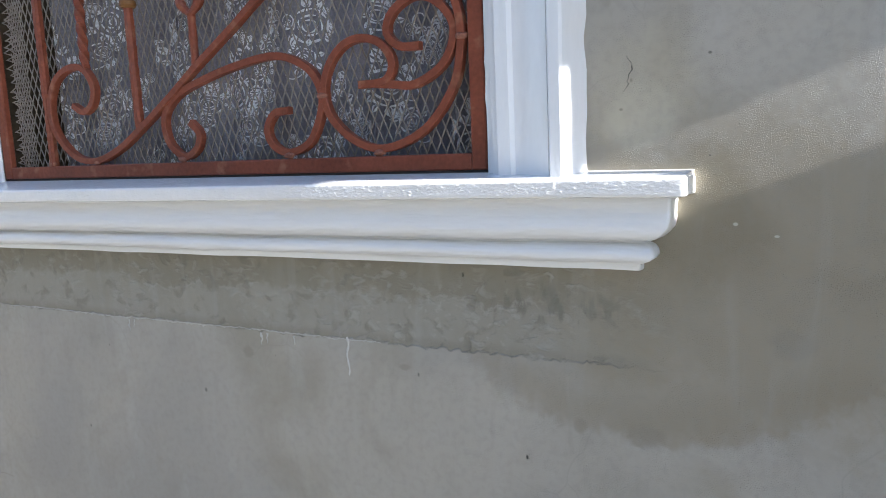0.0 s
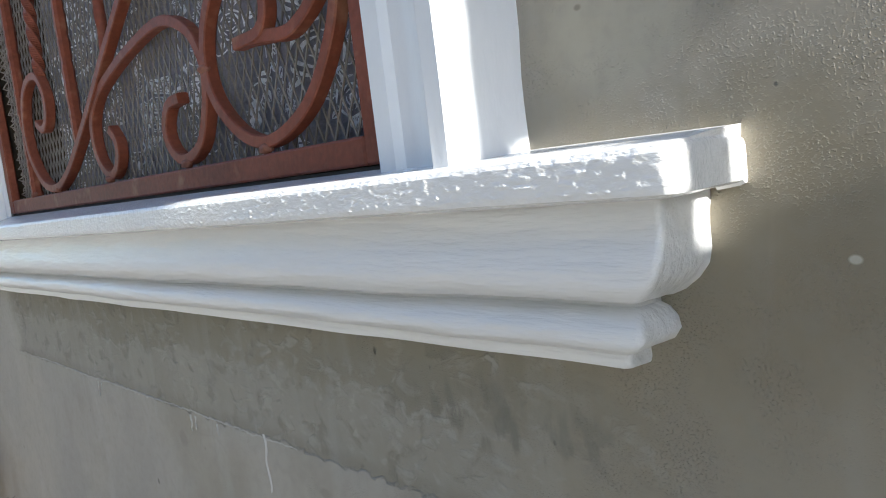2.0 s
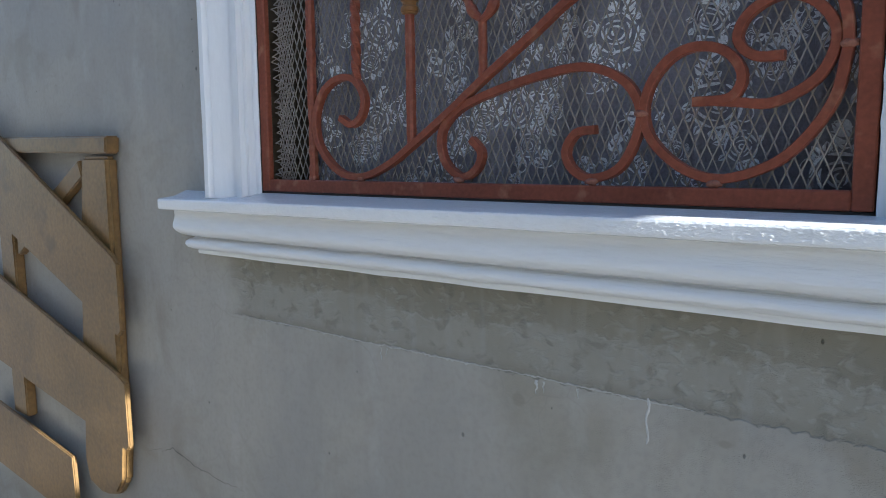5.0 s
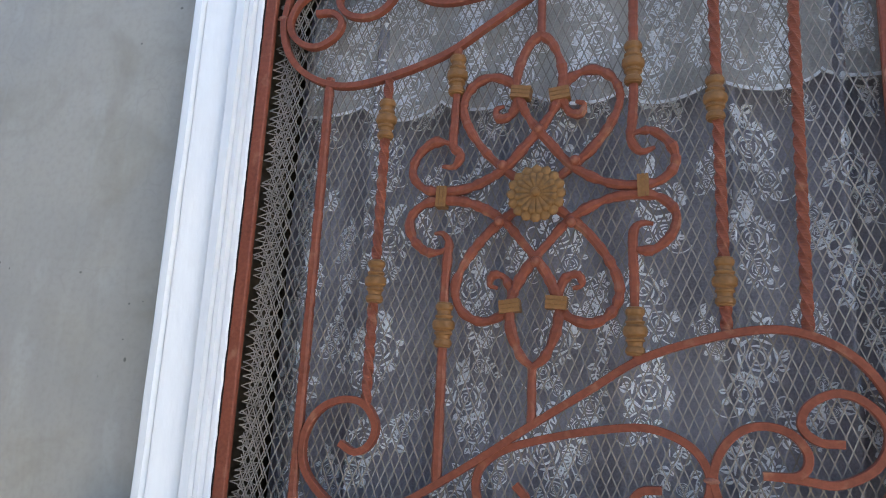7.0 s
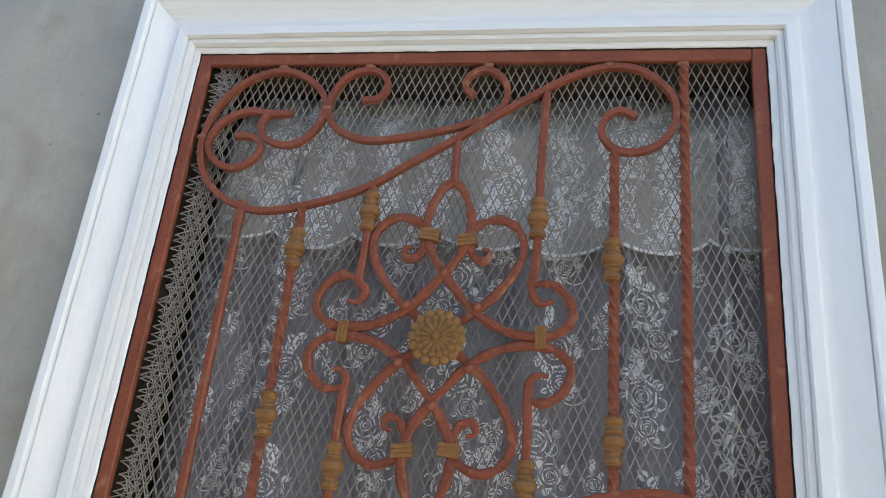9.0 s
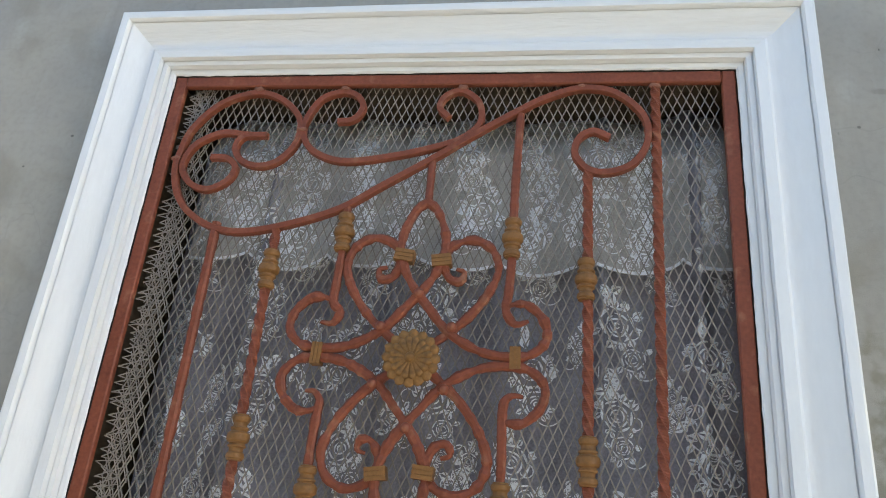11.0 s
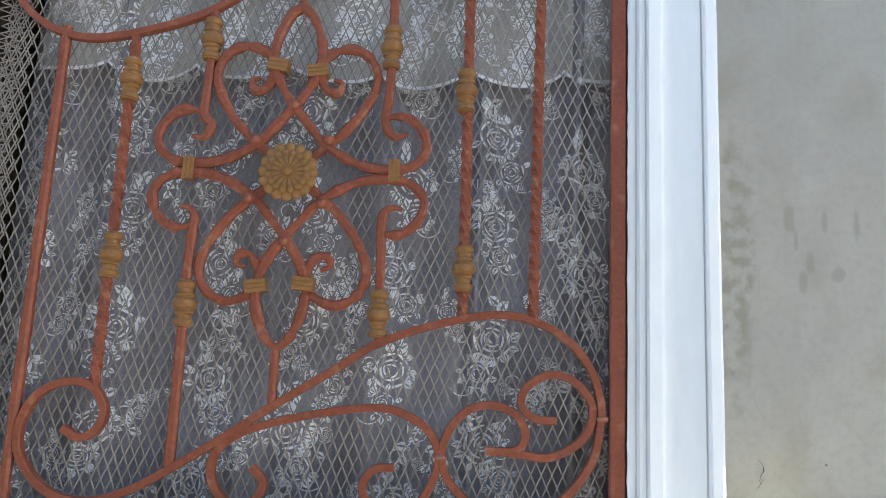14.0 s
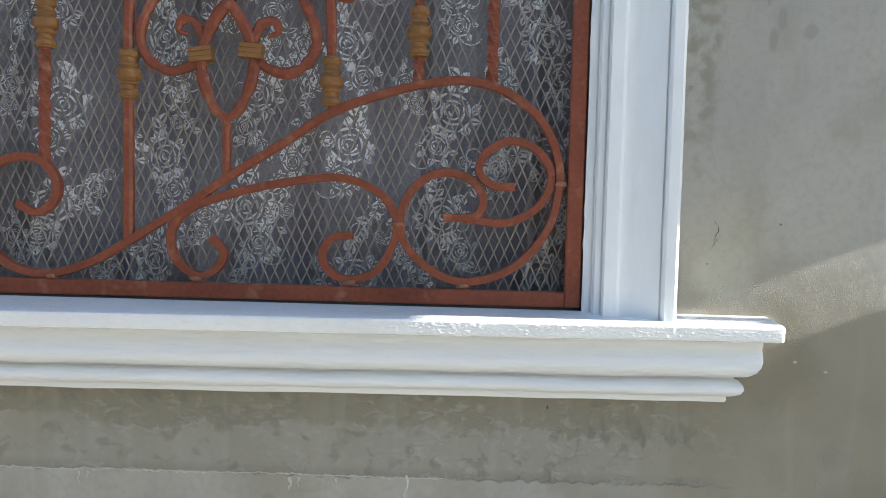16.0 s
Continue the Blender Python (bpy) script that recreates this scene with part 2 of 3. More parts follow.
    wv.operation = 'ADD'
    nz = n.new("ShaderNodeTexNoise")
    nz.inputs["Scale"].default_value = 9
    l.new(pos, nz.inputs["Vector"])
    sc2 = n.new("ShaderNodeVectorMath")
    sc2.operation = 'SCALE'
    sc2.inputs["Scale"].default_value = 0.10
    l.new(nz.outputs["Color"], sc2.inputs[0])
    l.new(pos, wv.inputs[0])
    l.new(sc2.outputs["Vector"], wv.inputs[1])
    l.new(wv.outputs["Vector"], vc.inputs["Vector"])
    hair = math_node('MULTIPLY', ramp(vc.outputs["Distance"], 0.012, 0.003), ramp(noise_at(3, 4), 0.50, 0.60))
    col = blend(math_node('MULTIPLY', hair, 0.17), col, (0.22, 0.21, 0.18))
    # vertical washes
    col = blend(ramp(noise_at(22, 6, (1, 1, 0.12), 0.8), 0.54, 0.76, 0.2), col, (0.44, 0.43, 0.40))
    col = blend(ramp(noise_at(26, 6, (1, 1, 0.16), 0.8), 0.56, 0.76, 0.2), col, (0.25, 0.235, 0.19))
    # pinholes
    vor = n.new("ShaderNodeTexVoronoi")
    vor.inputs["Scale"].default_value = 22
    vor.inputs["Randomness"].default_value = 1.0
    mp = n.new("ShaderNodeMapping")
    mp.inputs["Scale"].default_value = (1, 0.0, 0.55)
    l.new(pos, mp.inputs["Vector"])
    l.new(mp.outputs["Vector"], vor.inputs["Vector"])
    pin = math_node('MULTIPLY', ramp(vor.outputs["Distance"], 0.045, 0.02), ramp(noise_at(6, 2), 0.50, 0.55))
    col = blend(math_node('MULTIPLY', pin, 0.8), col, (0.07, 0.065, 0.05))
    col = blend(ramp(noise_at(90, 4), 0.4, 0.75, 0.25), col, (0.25, 0.24, 0.20))
    tone = n.new("ShaderNodeVectorMath")
    tone.operation = 'SCALE'
    tone.inputs["Scale"].default_value = 0.93
    l.new(col, tone.inputs[0])
    l.new(tone.outputs["Vector"], p.inputs["Base Color"])
    rg = n.new("ShaderNodeMapRange")
    rg.inputs["To Min"].default_value, rg.inputs["To Max"].default_value = 0.5, 0.8
    l.new(wob, rg.inputs["Value"])
    l.new(rg.outputs["Result"], p.inputs["Roughness"])
    h = math_node('ADD', math_node('MULTIPLY', noise_at(4, 3), 0.7), math_node('MULTIPLY', math_node('MULTIPLY', ramp(noise_at(720, 1), 0.50, 0.80), ramp(noise_at(26, 4), 0.35, 0.7)), 0.34))
    h = math_node('ADD', h, math_node('MULTIPLY', noise_at(190, 3), 0.07))
    h = math_node('ADD', h, math_node('ADD', math_node('MULTIPLY', crumbs, 0.8), math_node('MULTIPLY', lip, 0.25)))
    h = math_node('SUBTRACT', h, math_node('MULTIPLY', band, 0.9))
    h = math_node('SUBTRACT', h, math_node('MULTIPLY', pin, 1.0))
    h = math_node('SUBTRACT', h, math_node('MULTIPLY', scabs, 0.6))
    bp = n.new("ShaderNodeBump")
    bp.inputs["Strength"].default_value = 0.9
    bp.inputs["Distance"].default_value = 0.0025
    l.new(h, bp.inputs["Height"])
    l.new(bp.outputs["Normal"], p.inputs["Normal"])
    return m


PLASTER = build_plaster()


def cloth(name, colour, through_light, holes):
    """Thin woven cloth: matt, lets light through and, by its open weave, a part of the view."""
    m = bpy.data.materials.new(name)
    m.use_nodes = True
    n, l = m.node_tree.nodes, m.node_tree.links
    p = n["Principled BSDF"]
    p.inputs["Roughness"].default_value = 0.9
    tc = n.new("ShaderNodeTexCoord")
    w = n.new("ShaderNodeTexNoise")
    w.inputs["Scale"].default_value = 260
    l.new(tc.outputs["Object"], w.inputs["Vector"])
    big = n.new("ShaderNodeTexNoise")
    big.inputs["Scale"].default_value = 7
    l.new(tc.outputs["Object"], big.inputs["Vector"])
    add = n.new("ShaderNodeMath")
    add.operation = 'ADD'
    l.new(w.outputs["Fac"], add.inputs[0])
    l.new(big.outputs["Fac"], add.inputs[1])
    sc = n.new("ShaderNodeVectorMath")
    sc.operation = 'SCALE'
    sc.inputs[0].default_value = colour
    l.new(add.outputs[0], sc.inputs["Scale"])
    l.new(sc.outputs["Vector"], p.inputs["Base Color"])
    tr = n.new("ShaderNodeBsdfTranslucent")
    tr.inputs["Color"].default_value = (*colour, 1)
    m1 = n.new("ShaderNodeMixShader")
    m1.inputs["Fac"].default_value = through_light
    l.new(p.outputs["BSDF"], m1.inputs[1])
    l.new(tr.outputs["BSDF"], m1.inputs[2])
    tp = n.new("ShaderNodeBsdfTransparent")
    m2 = n.new("ShaderNodeMixShader")
    m2.inputs["Fac"].default_value = holes
    l.new(m1.outputs["Shader"], m2.inputs[1])
    l.new(tp.outputs["BSDF"], m2.inputs[2])
    l.new(m2.outputs["Shader"], n["Material Output"].inputs["Surface"])
    return m


NET = cloth("grey_net", (0.285, 0.272, 0.302), 0.08, 0.14)
LACE = cloth("white_lace_thread", (0.86, 0.86, 0.88), 0.0, 0.0)
VALANCE_NET = cloth("pale_net", (0.45, 0.428, 0.395), 0.15, 0.08)


# ---- building blocks ----
def mesh_of(name, bm, mat, smooth=False):
    me = bpy.data.meshes.new(name)
    bm.to_mesh(me)
    bm.free()
    me.materials.append(mat)
    if smooth:
        me.shade_smooth()
    return me


def part(name, bm, mat, parent, label="", smooth=False):
    ob = new(name, mesh_of(name, bm, mat, smooth))
    if parent:
        ob.parent = parent
    return tagged(ob, label)


def box(bm, x0, x1, y0, y1, z0, z1):
    v = [bm.verts.new((x, y, z)) for x in (x0, x1) for y in (y0, y1) for z in (z0, z1)]
    for f in ((0, 1, 3, 2), (4, 6, 7, 5), (0, 4, 5, 1), (2, 3, 7, 6), (0, 2, 6, 4), (1, 5, 7, 3)):
        bm.faces.new([v[i] for i in f])


def spline(pts, step=0.006):
    """Catmull-Rom through plane points, evenly sampled."""
    p = [Vector(q) for q in pts]
    p = [2 * p[0] - p[1]] + p + [2 * p[-1] - p[-2]]
    fine = []
    for i in range(1, len(p) - 2):
        a, b, c, d = p[i - 1:i + 3]
        n = max(3, int((c - b).length / step))
        for k in range(n):
            t = k / n
            fine.append(0.5 * (2 * b + (c - a) * t + (2 * a - 5 * b + 4 * c - d) * t * t + (3 * b - a - 3 * c + d) * t ** 3))
    fine.append(p[-2])
    return fine


def sweep(pts, w, d, y=0.008, sides=4, twist=0.0, wobble=0.0, bevel=0.2, taper=0.0, tail=0.0):
    """A bar swept along plane points (x, z). Four sides: a bevelled flat bar w wide and d deep; more: a round rod."""
    bm = bmesh.new()
    if sides == 4:
        c = bevel
        sec = [(-.5 + c, -.5), (.5 - c, -.5), (.5, -.5 + c), (.5, .5 - c), (.5 - c, .5), (-.5 + c, .5), (-.5, .5 - c), (-.5, -.5 + c)]
    else:
        sec = [(0.5 * math.cos(2 * math.pi * k / sides), 0.5 * math.sin(2 * math.pi * k / sides)) for k in range(sides)]
    rings, run = [], 0.0
    total = sum((Vector(b) - Vector(a)).length for a, b in zip(pts, pts[1:]))
    for i, q in enumerate(pts):
        a, b = pts[max(i - 1, 0)], pts[min(i + 1, len(pts) - 1)]
        t = (Vector(b) - Vector(a)).normalized()
        if i:
            run += (Vector(q) - Vector(pts[i - 1])).length
        n = Vector((-t[1], t[0]))
        ang = twist * run
        k = 1 + wobble * noise.noise((run * 95, q[0] * 9, q[1] * 9))
        if taper:
            k *= min(1.0, 0.4 + 0.6 * run / taper)
        if tail:
            k *= min(1.0, 0.4 + 0.6 * (total - run) / tail)
        ca, sa = math.cos(ang), math.sin(ang)
        ring = []
        for u, v in sec:
            uu, vv = (u * ca - v * sa) * w * k, (u * sa + v * ca) * d * k
            ring.append(bm.verts.new((q[0] + n[0] * uu, y + vv, q[1] + n[1] * uu)))
        rings.append(ring)
    m = len(sec)
    for r0, r1 in zip(rings, rings[1:]):
        for k in range(m):
            bm.faces.new((r0[k], r0[(k + 1) % m], r1[(k + 1) % m], r1[k]))
    bm.faces.new(rings[0][::-1])
    bm.faces.new(rings[-1])
    bmesh.ops.recalc_face_normals(bm, faces=bm.faces[:])
    return bm


def line(x0, z0, x1, z1, n=30):
    return [Vector((x0 + (x1 - x0) * k / n, z0 + (z1 - z0) * k / n)) for k in range(n + 1)]


def lathe(profile, axis_x, axis_y, sides=20):
    """A turned piece about a vertical axis; profile of (radius, z)."""
    bm = bmesh.new()
    rings = [[bm.verts.new((axis_x + r * math.cos(2 * math.pi * k / sides), axis_y + r * math.sin(2 * math.pi * k / sides), z)) for k in range(sides)] for r, z in profile]
    for a, b in zip(rings, rings[1:]):
        for k in range(sides):
            bm.faces.new((a[k], a[(k + 1) % sides], b[(k + 1) % sides], b[k]))
    bm.faces.new(rings[0][::-1])
    bm.faces.new(rings[-1])
    return bm


W, HT = 1.0, 1.025              # the iron grille
CX, CZ = 0.503, 0.512           # its middle

# ---- setting ----
GROUND = -1.3


def build_wall():
    bm = bmesh.new()
    outer = [(-6, GROUND), (6, GROUND), (6, 3.4), (-6, 3.4)]
    inner = [(-0.006, -0.006), (W + 0.006, -0.006), (W + 0.006, HT + 0.006), (-0.006, HT + 0.006)]
    f0 = [bm.verts.new((x, 0, z)) for x, z in outer]
    f1 = [bm.verts.new((x, 0, z)) for x, z in inner]
    b0 = [bm.verts.new((x, 0.18, z)) for x, z in outer]
    b1 = [bm.verts.new((x, 0.18, z)) for x, z in inner]
    for i in range(4):
        j = (i + 1) % 4
        bm.faces.new((f0[i], f0[j], f1[j], f1[i]))
        bm.faces.new((b0[j], b0[i], b1[i], b1[j]))
        bm.faces.new((f1[i], f1[j], b1[j], b1[i]))
        bm.faces.new((f0[j], f0[i], b0[i], b0[j]))
    return tagged(part("wall_south", bm, PLASTER, None), "grey cement-plastered house wall with stains and cracks", "wall", kind="structure")


build_wall()
bm = bmesh.new()
bmesh.ops.create_grid(bm, x_segments=2, y_segments=2, size=400)
g = part("ground", bm, CONCRETE, None)
g.location = (0, 0, GROUND)
tagged(g, "pale dusty concrete yard in front of the house", "ground", kind="structure")

# room box behind the curtain, coloured dark for its lack of light
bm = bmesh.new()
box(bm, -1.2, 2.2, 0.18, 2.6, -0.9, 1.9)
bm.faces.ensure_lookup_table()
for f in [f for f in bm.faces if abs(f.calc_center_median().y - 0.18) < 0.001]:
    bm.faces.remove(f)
tagged(part("room_walls", bm, DARK, None), "room box behind the window, coloured dark to look unlit", "wall", kind="structure")

# unseen wall added across the yard to hide the low sky
bm = bmesh.new()
box(bm, -7, 2.4, -3.2, -3.0, GROUND, 2.2)
tagged(part("sky_mask_wall", bm, CONCRETE, None), "unseen pale concrete wall added across the yard to hide the low sky", "wall", kind="structure")

# unseen side wall added to shape the low sun; its opening lights the window
SX = 2.6
bm = bmesh.new()
box(bm, SX, SX + 0.12, -0.75, -0.0757, GROUND, 0.473)
box(bm, SX, SX + 0.12, -0.75, -0.0757, 0.712, 2.9)
box(bm, SX, SX + 0.12, -0.0757, -0.0507, GROUND, 2.9)
box(bm, SX, SX + 0.12, -0.0917, -0.0757, 0.473, 0.508)
box(bm, SX, SX + 0.12, -0.0507, 0.0, GROUND, 0.452)
box(bm, SX, SX + 0.12, -0.0507, 0.0, 0.592, 2.9)
box(bm, SX, SX + 0.12, -0.75, -0.534, 0.473, 0.712)
tagged(part("sun_mask_wall", bm, PLASTER, None), "unseen side wall with a small divided opening, added to shape the sunlight", "wall", kind="structure")


# ---- white surround ----
def rough(v, amount, s=9.0):
    return amount * noise.noise(Vector(v) * s)


def build_casing():
    """Moulded surround on three sides: (distance out from the opening, forward)."""
    top = tagged(new("window_casing"), "white painted moulded plaster window surround", "window frame", kind="structure")
    prof = [(0.002, 0.002), (0.0024, -0.002), (0.0045, -0.004), (0.0116, -0.005), (0.0124, -0.0030), (0.0138, -0.0030), (0.0141, -0.014), (0.015, -0.016), (0.0226, -0.017), (0.0234, -0.0148), (0.0248, -0.0148), (0.0251, -0.025), (0.026, -0.027), (0.042, -0.0275),
            (0.0445, -0.0255), (0.047, -0.0228), (0.053, -0.0216), (0.062, -0.0232), (0.072, -0.028), (0.082, -0.034), (0.090, -0.039), (0.0943, -0.0412), (0.0952, -0.0382), (0.0968, -0.0382), (0.0974, -0.0472), (0.0995, -0.0502), (0.112, -0.0505), (0.1155, -0.048), (0.117, -0.044), (0.1225, -0.022), (0.129, 0.0)]

    def leg(name, a, b, na, nb, steps):
        bm = bmesh.new()
        rows = []
        for k in range(steps + 1):
            t = k / steps
            row = []
            for o, y in prof:
                pa = (a[0] + na[0] * (o * 0.975 if na[0] < 0 else o * 1.03), a[1] + na[1] * o)
                pb = (b[0] + nb[0] * (o * 0.975 if nb[0] < 0 else o * 1.03), b[1] + nb[1] * o)
                x, z = pa[0] + (pb[0] - pa[0]) * t, pa[1] + (pb[1] - pa[1]) * t
                e = 1.0 if o > 0.12 else 0.45
                if o > 0.12:
                    x += (1 if x > 0.5 else -1) * rough((x, 3.1, z), 0.004, 26) if name == "jamb" else 0
                if o < 0.006:
                    ragged = 0.0022 * max(0.0, noise.noise((x * 70, 1.3, z * 70)) + 0.35 * noise.noise((x * 210, 4.4, z * 210)))
                    x -= na[0] * nb[0] * na[0] * ragged if name == "jamb" else 0
                    z -= ragged if name == "head" else 0
                row.append(bm.verts.new((x + rough((x, y, z), 0.0012 * e), y + rough((z, x, y * 5), 0.0014 * e, 12) if y < 0 else 0.0, z + rough((y, z, x), 0.0012 * e))))
            rows.append(row)
        for r0, r1 in zip(rows, rows[1:]):
            for i in range(len(prof) - 1):
                bm.faces.new((r0[i], r0[i + 1], r1[i + 1], r1[i]))
        bmesh.ops.recalc_face_normals(bm, faces=bm.faces[:])
        ob = part(name, bm, WHITE if name == "jamb" else WHITE_HEAD, top, smooth=True)
        ob.data.set_sharp_from_angle(angle=radians(32))
        return ob

    leg("jamb", (0, -0.014), (0, HT), (-1, 0), (-1, 1), 90)
    leg("head", (0, HT), (W, HT), (-1, 1), (1, 1), 90)
    leg("jamb", (W, -0.014), (W, HT), (1, 0), (1, 1), 90)
    # dark joint between surround and iron frame
    bm = bmesh.new()
    for x0, x1, z0, z1 in ((-0.0055, -0.001, -0.005, HT + 0.005), (W + 0.001, W + 0.0055, -0.005, HT + 0.005), (-0.001, W + 0.001, HT + 0.001, HT + 0.005), (-0.001, W + 0.001, -0.005, -0.001)):
        box(bm, x0, x1, 0.004, 0.016, z0, z1)
    part("joint", bm, GASKET, top, "black open joint")


build_casing()


def build_lining():
    """Bare boards round the depth of the opening, behind the iron frame."""
    top = tagged(new("window_lining"), "dark brown bare timber lining of the window reveal", "window frame", kind="structure")
    for x0, x1, z0, z1 in ((-0.0055, 0.0, -0.0055, HT + 0.0055), (W, W + 0.0055, -0.0055, HT + 0.0055), (0.0, W, HT, HT + 0.0055), (0.0, W, -0.0055, 0.0)):
        bm = bmesh.new()
        box(bm, x0, x1, 0.017, 0.179, z0, z1)
        part("board", bm, BARE_WOOD, top)


build_lining()


def build_sill():
    """Projecting moulded sill; each line of the moulding: forward, height, right end."""
    top = tagged(new("window_sill"), "thick white painted moulded window sill", "window sill", kind="structure")
    prof = [(0.014, -0.0035, 1.20), (-0.001, -0.004, 1.257), (-0.030, -0.007, 1.257), (-0.0625, -0.0100, 1.2565), (-0.0652, -0.0112, 1.2578), (-0.0665, -0.0140, 1.2585), (-0.0660, -0.0285, 1.2585), (-0.0648, -0.0312, 1.258), (-0.0615, -0.0325, 1.255), (-0.050, -0.034, 1.244),
            (-0.0445, -0.0375, 1.2395), (-0.0440, -0.045, 1.2385), (-0.0455, -0.053, 1.2385), (-0.0485, -0.061, 1.2385), (-0.050, -0.069, 1.2365), (-0.048, -0.076, 1.231), (-0.042, -0.082, 1.223), (-0.033, -0.085, 1.216), (-0.024, -0.086, 1.209),
            (-0.024, -0.089, 1.209), (-0.031, -0.091, 1.214), (-0.037, -0.096, 1.218), (-0.0385, -0.102, 1.219), (-0.036, -0.108, 1.215), (-0.029, -0.112, 1.206), (-0.022, -0.1125, 1.201), (-0.0225, -0.1145, 1.201), (-0.0228, -0.1185, 1.201), (-0.0215, -0.1215, 1.200), (-0.001, -0.1225, 1.199)]
    front = [(-0.0665 + 0.0005 * k / 9, -0.0140 - 0.0145 * k / 9, 1.2585) for k in range(1, 9)]
    prof = prof[:6] + front + prof[6:]
    for name, lines, mat in (("slab", prof[:18], SILL_WHITE), ("moulding", [(-0.0455, -0.0300, 1.2395)] + prof[18:], WHITE_HEAD)):
        N, E = (1100, 30) if name == "slab" else (300, 8)
        bm = bmesh.new()
        rows = []
        for y, z, xr in lines:
            xl = 1.0 - xr + 0.225 * (1.26 - xr)
            c = min(0.006, 0.3 * abs(y)) if name == "slab" else min(0.004, 0.2 * abs(y))
            bend = [(c * (1 - math.cos(a)), c * (1 - math.sin(a))) for a in (0.26, 0.52, 0.79, 1.05, 1.31)]
            yc = y + c if y < 0 else y
            pts = [(xl, yc * k / E) for k in range(E + 1)] + [(xl + u, y + v) for u, v in bend] + [(xl + c + (xr - xl - 2 * c) * k / N, y) for k in range(N + 1)]
            pts += [(xr - u, y + v) for u, v in reversed(bend)] + [(xr, yc * k / E) for k in reversed(range(E + 1))]
            row = []
            for x, yy in pts:
                if name == "slab" and yy < -0.05 and -0.030 < z < -0.0115:
                    yy -= 0.0011 * max(0.0, noise.noise((x * 130, z * 560, 3.0)) + 0.6 * noise.noise((x * 380, z * 900, 8.0)) - 0.05)
                s = 0.0004 if name == "slab" else 0.0012
                row.append(bm.verts.new((x + rough((yy * 9, z * 9, x), s, 11), yy + (rough((x, z * 6, 1.7), s, 14) if yy < -0.002 else 0), z - 0.006 * (1 - x) * (yy < -0.002) + rough((x, yy * 4, z * 3), s, 10))))
            rows.append(row)
        for r0, r1 in zip(rows, rows[1:]):
            for i in range(len(r0) - 1):
                bm.faces.new((r0[i], r1[i], r1[i + 1], r0[i + 1]))
        bmesh.ops.recalc_face_normals(bm, faces=bm.faces[:])
        ob = part(name, bm, mat, top, smooth=True)
        ob.data.set_sharp_from_angle(angle=radians(24 if name == "slab" else 58))


build_sill()


# ---- iron grille ----
def build_grille():
    gr = tagged(new("window_grille"), "ornamental wrought iron grille in red oxide and ochre paint", "grille")
    b = 0.0218
    for x0, x1, z0, z1 in ((0, b, 0, HT), (W - b, W, 0, HT), (b, W - b, 0, b), (b, W - b, HT - b, HT)):
        bm = bmesh.new()
        box(bm, x0, x1, 0.0, 0.0125, z0, z1)
        bmesh.ops.bevel(bm, geom=bm.edges[:], offset=0.002, segments=1, affect='EDGES')
        part("frame_bar", bm, IRON, gr)

    def turn(p):
        return [(2 * CX - x, 2 * CZ - z) for x, z in p]

    swoop = [(.968, .172), (.965, .201), (.952, .239), (.923, .275), (.876, .302), (.820, .311), (.740, .296), (.653, .265), (.585, .221), (.503, .168), (.440, .124), (.364, .075), (.315, .047),
             (.257, .029), (.202, .038), (.157, .080), (.148, .127), (.168, .170), (.205, .190), (.243, .187), (.266, .157), (.259, .127), (.236, .114), (.210, .126)]
    loop = [(.968, .172), (.956, .115), (.922, .067), (.883, .042), (.836, .032), (.793, .046), (.757, .079), (.7465, .115), (.757, .150), (.782, .176), (.813, .184), (.845, .174), (.862, .148), (.850, .124), (.807, .121)]
    curl = [(.826, .1215), (.856, .1185), (.897, .1165), (.941, .142), (.956, .185), (.933, .219), (.898, .230), (.865, .213), (.855, .187), (.874, .168), (.905, .166)]
    ess = [(.681, .093), (.653, .089), (.638, .065), (.650, .041), (.678, .031), (.717, .046), (.7405, .092), (.7385, .125), (.714, .155), (.661, .173), (.582, .164), (.503, .145), (.455, .126),
           (.427, .096), (.431, .056), (.462, .031), (.490, .041), (.500, .065), (.482, .085)]
    for c, dy, dp in ((swoop, 0.0075, 0.0135), (loop, 0.0088, 0.0129), (curl, 0.0102, 0.0124), (ess, 0.0094, 0.0127)):
        for q in (c, turn(c)):
            part("scroll", sweep(spline(q), 0.0113, dp, y=dy, bevel=0.10), IRON, gr)

    side = [(-.137, .084), (-.150, .090), (-.172, .089), (-.196, .066), (-.201, .036), (-.180, .013), (-.146, .007), (-.101, .014), (-.052, .041), (-.019, .078), (.002, .103), (.022, .133), (.035, .169), (.034, .206), (.018, .246), (0, .262)]
    lobe = [(-.056, .146), (-.069, .141), (-.064, .126), (-.046, .130), (-.034, .158), (-.045, .184), (-.080, .197), (-.111, .181), (-.123, .147), (-.109, .107), (-.081, .068), (-.052, .041), (-.003, .002)]
    for sx in (1, -1):
        for sz in (1, -1):
            for c, dy in ((side, 0.0), (lobe, 0.003)):
                q = [(CX + sx * x, CZ + sz * z) for x, z in c]
                part("medallion_scroll", sweep(spline(q, 0.005), 0.0138, 0.0135, y=0.006 + dy, sides=4, bevel=0.27, wobble=0.42, taper=0.03), IRON, gr)
    # upright rods; those with a hook end run into the medallion
    hooks = [[(.366, .764), (.368, .69), (.367, .64), (.366, .596), (.379, .580), (.370, .561), (.350, .562)],
             [(.648, .945), (.645, .80), (.646, .70), (.644, .625), (.641, .591), (.656, .571), (.676, .577)],
             [(.366, .080), (.365, .25), (.364, .36), (.366, .420), (.367, .439), (.356, .452), (.343, .452)],
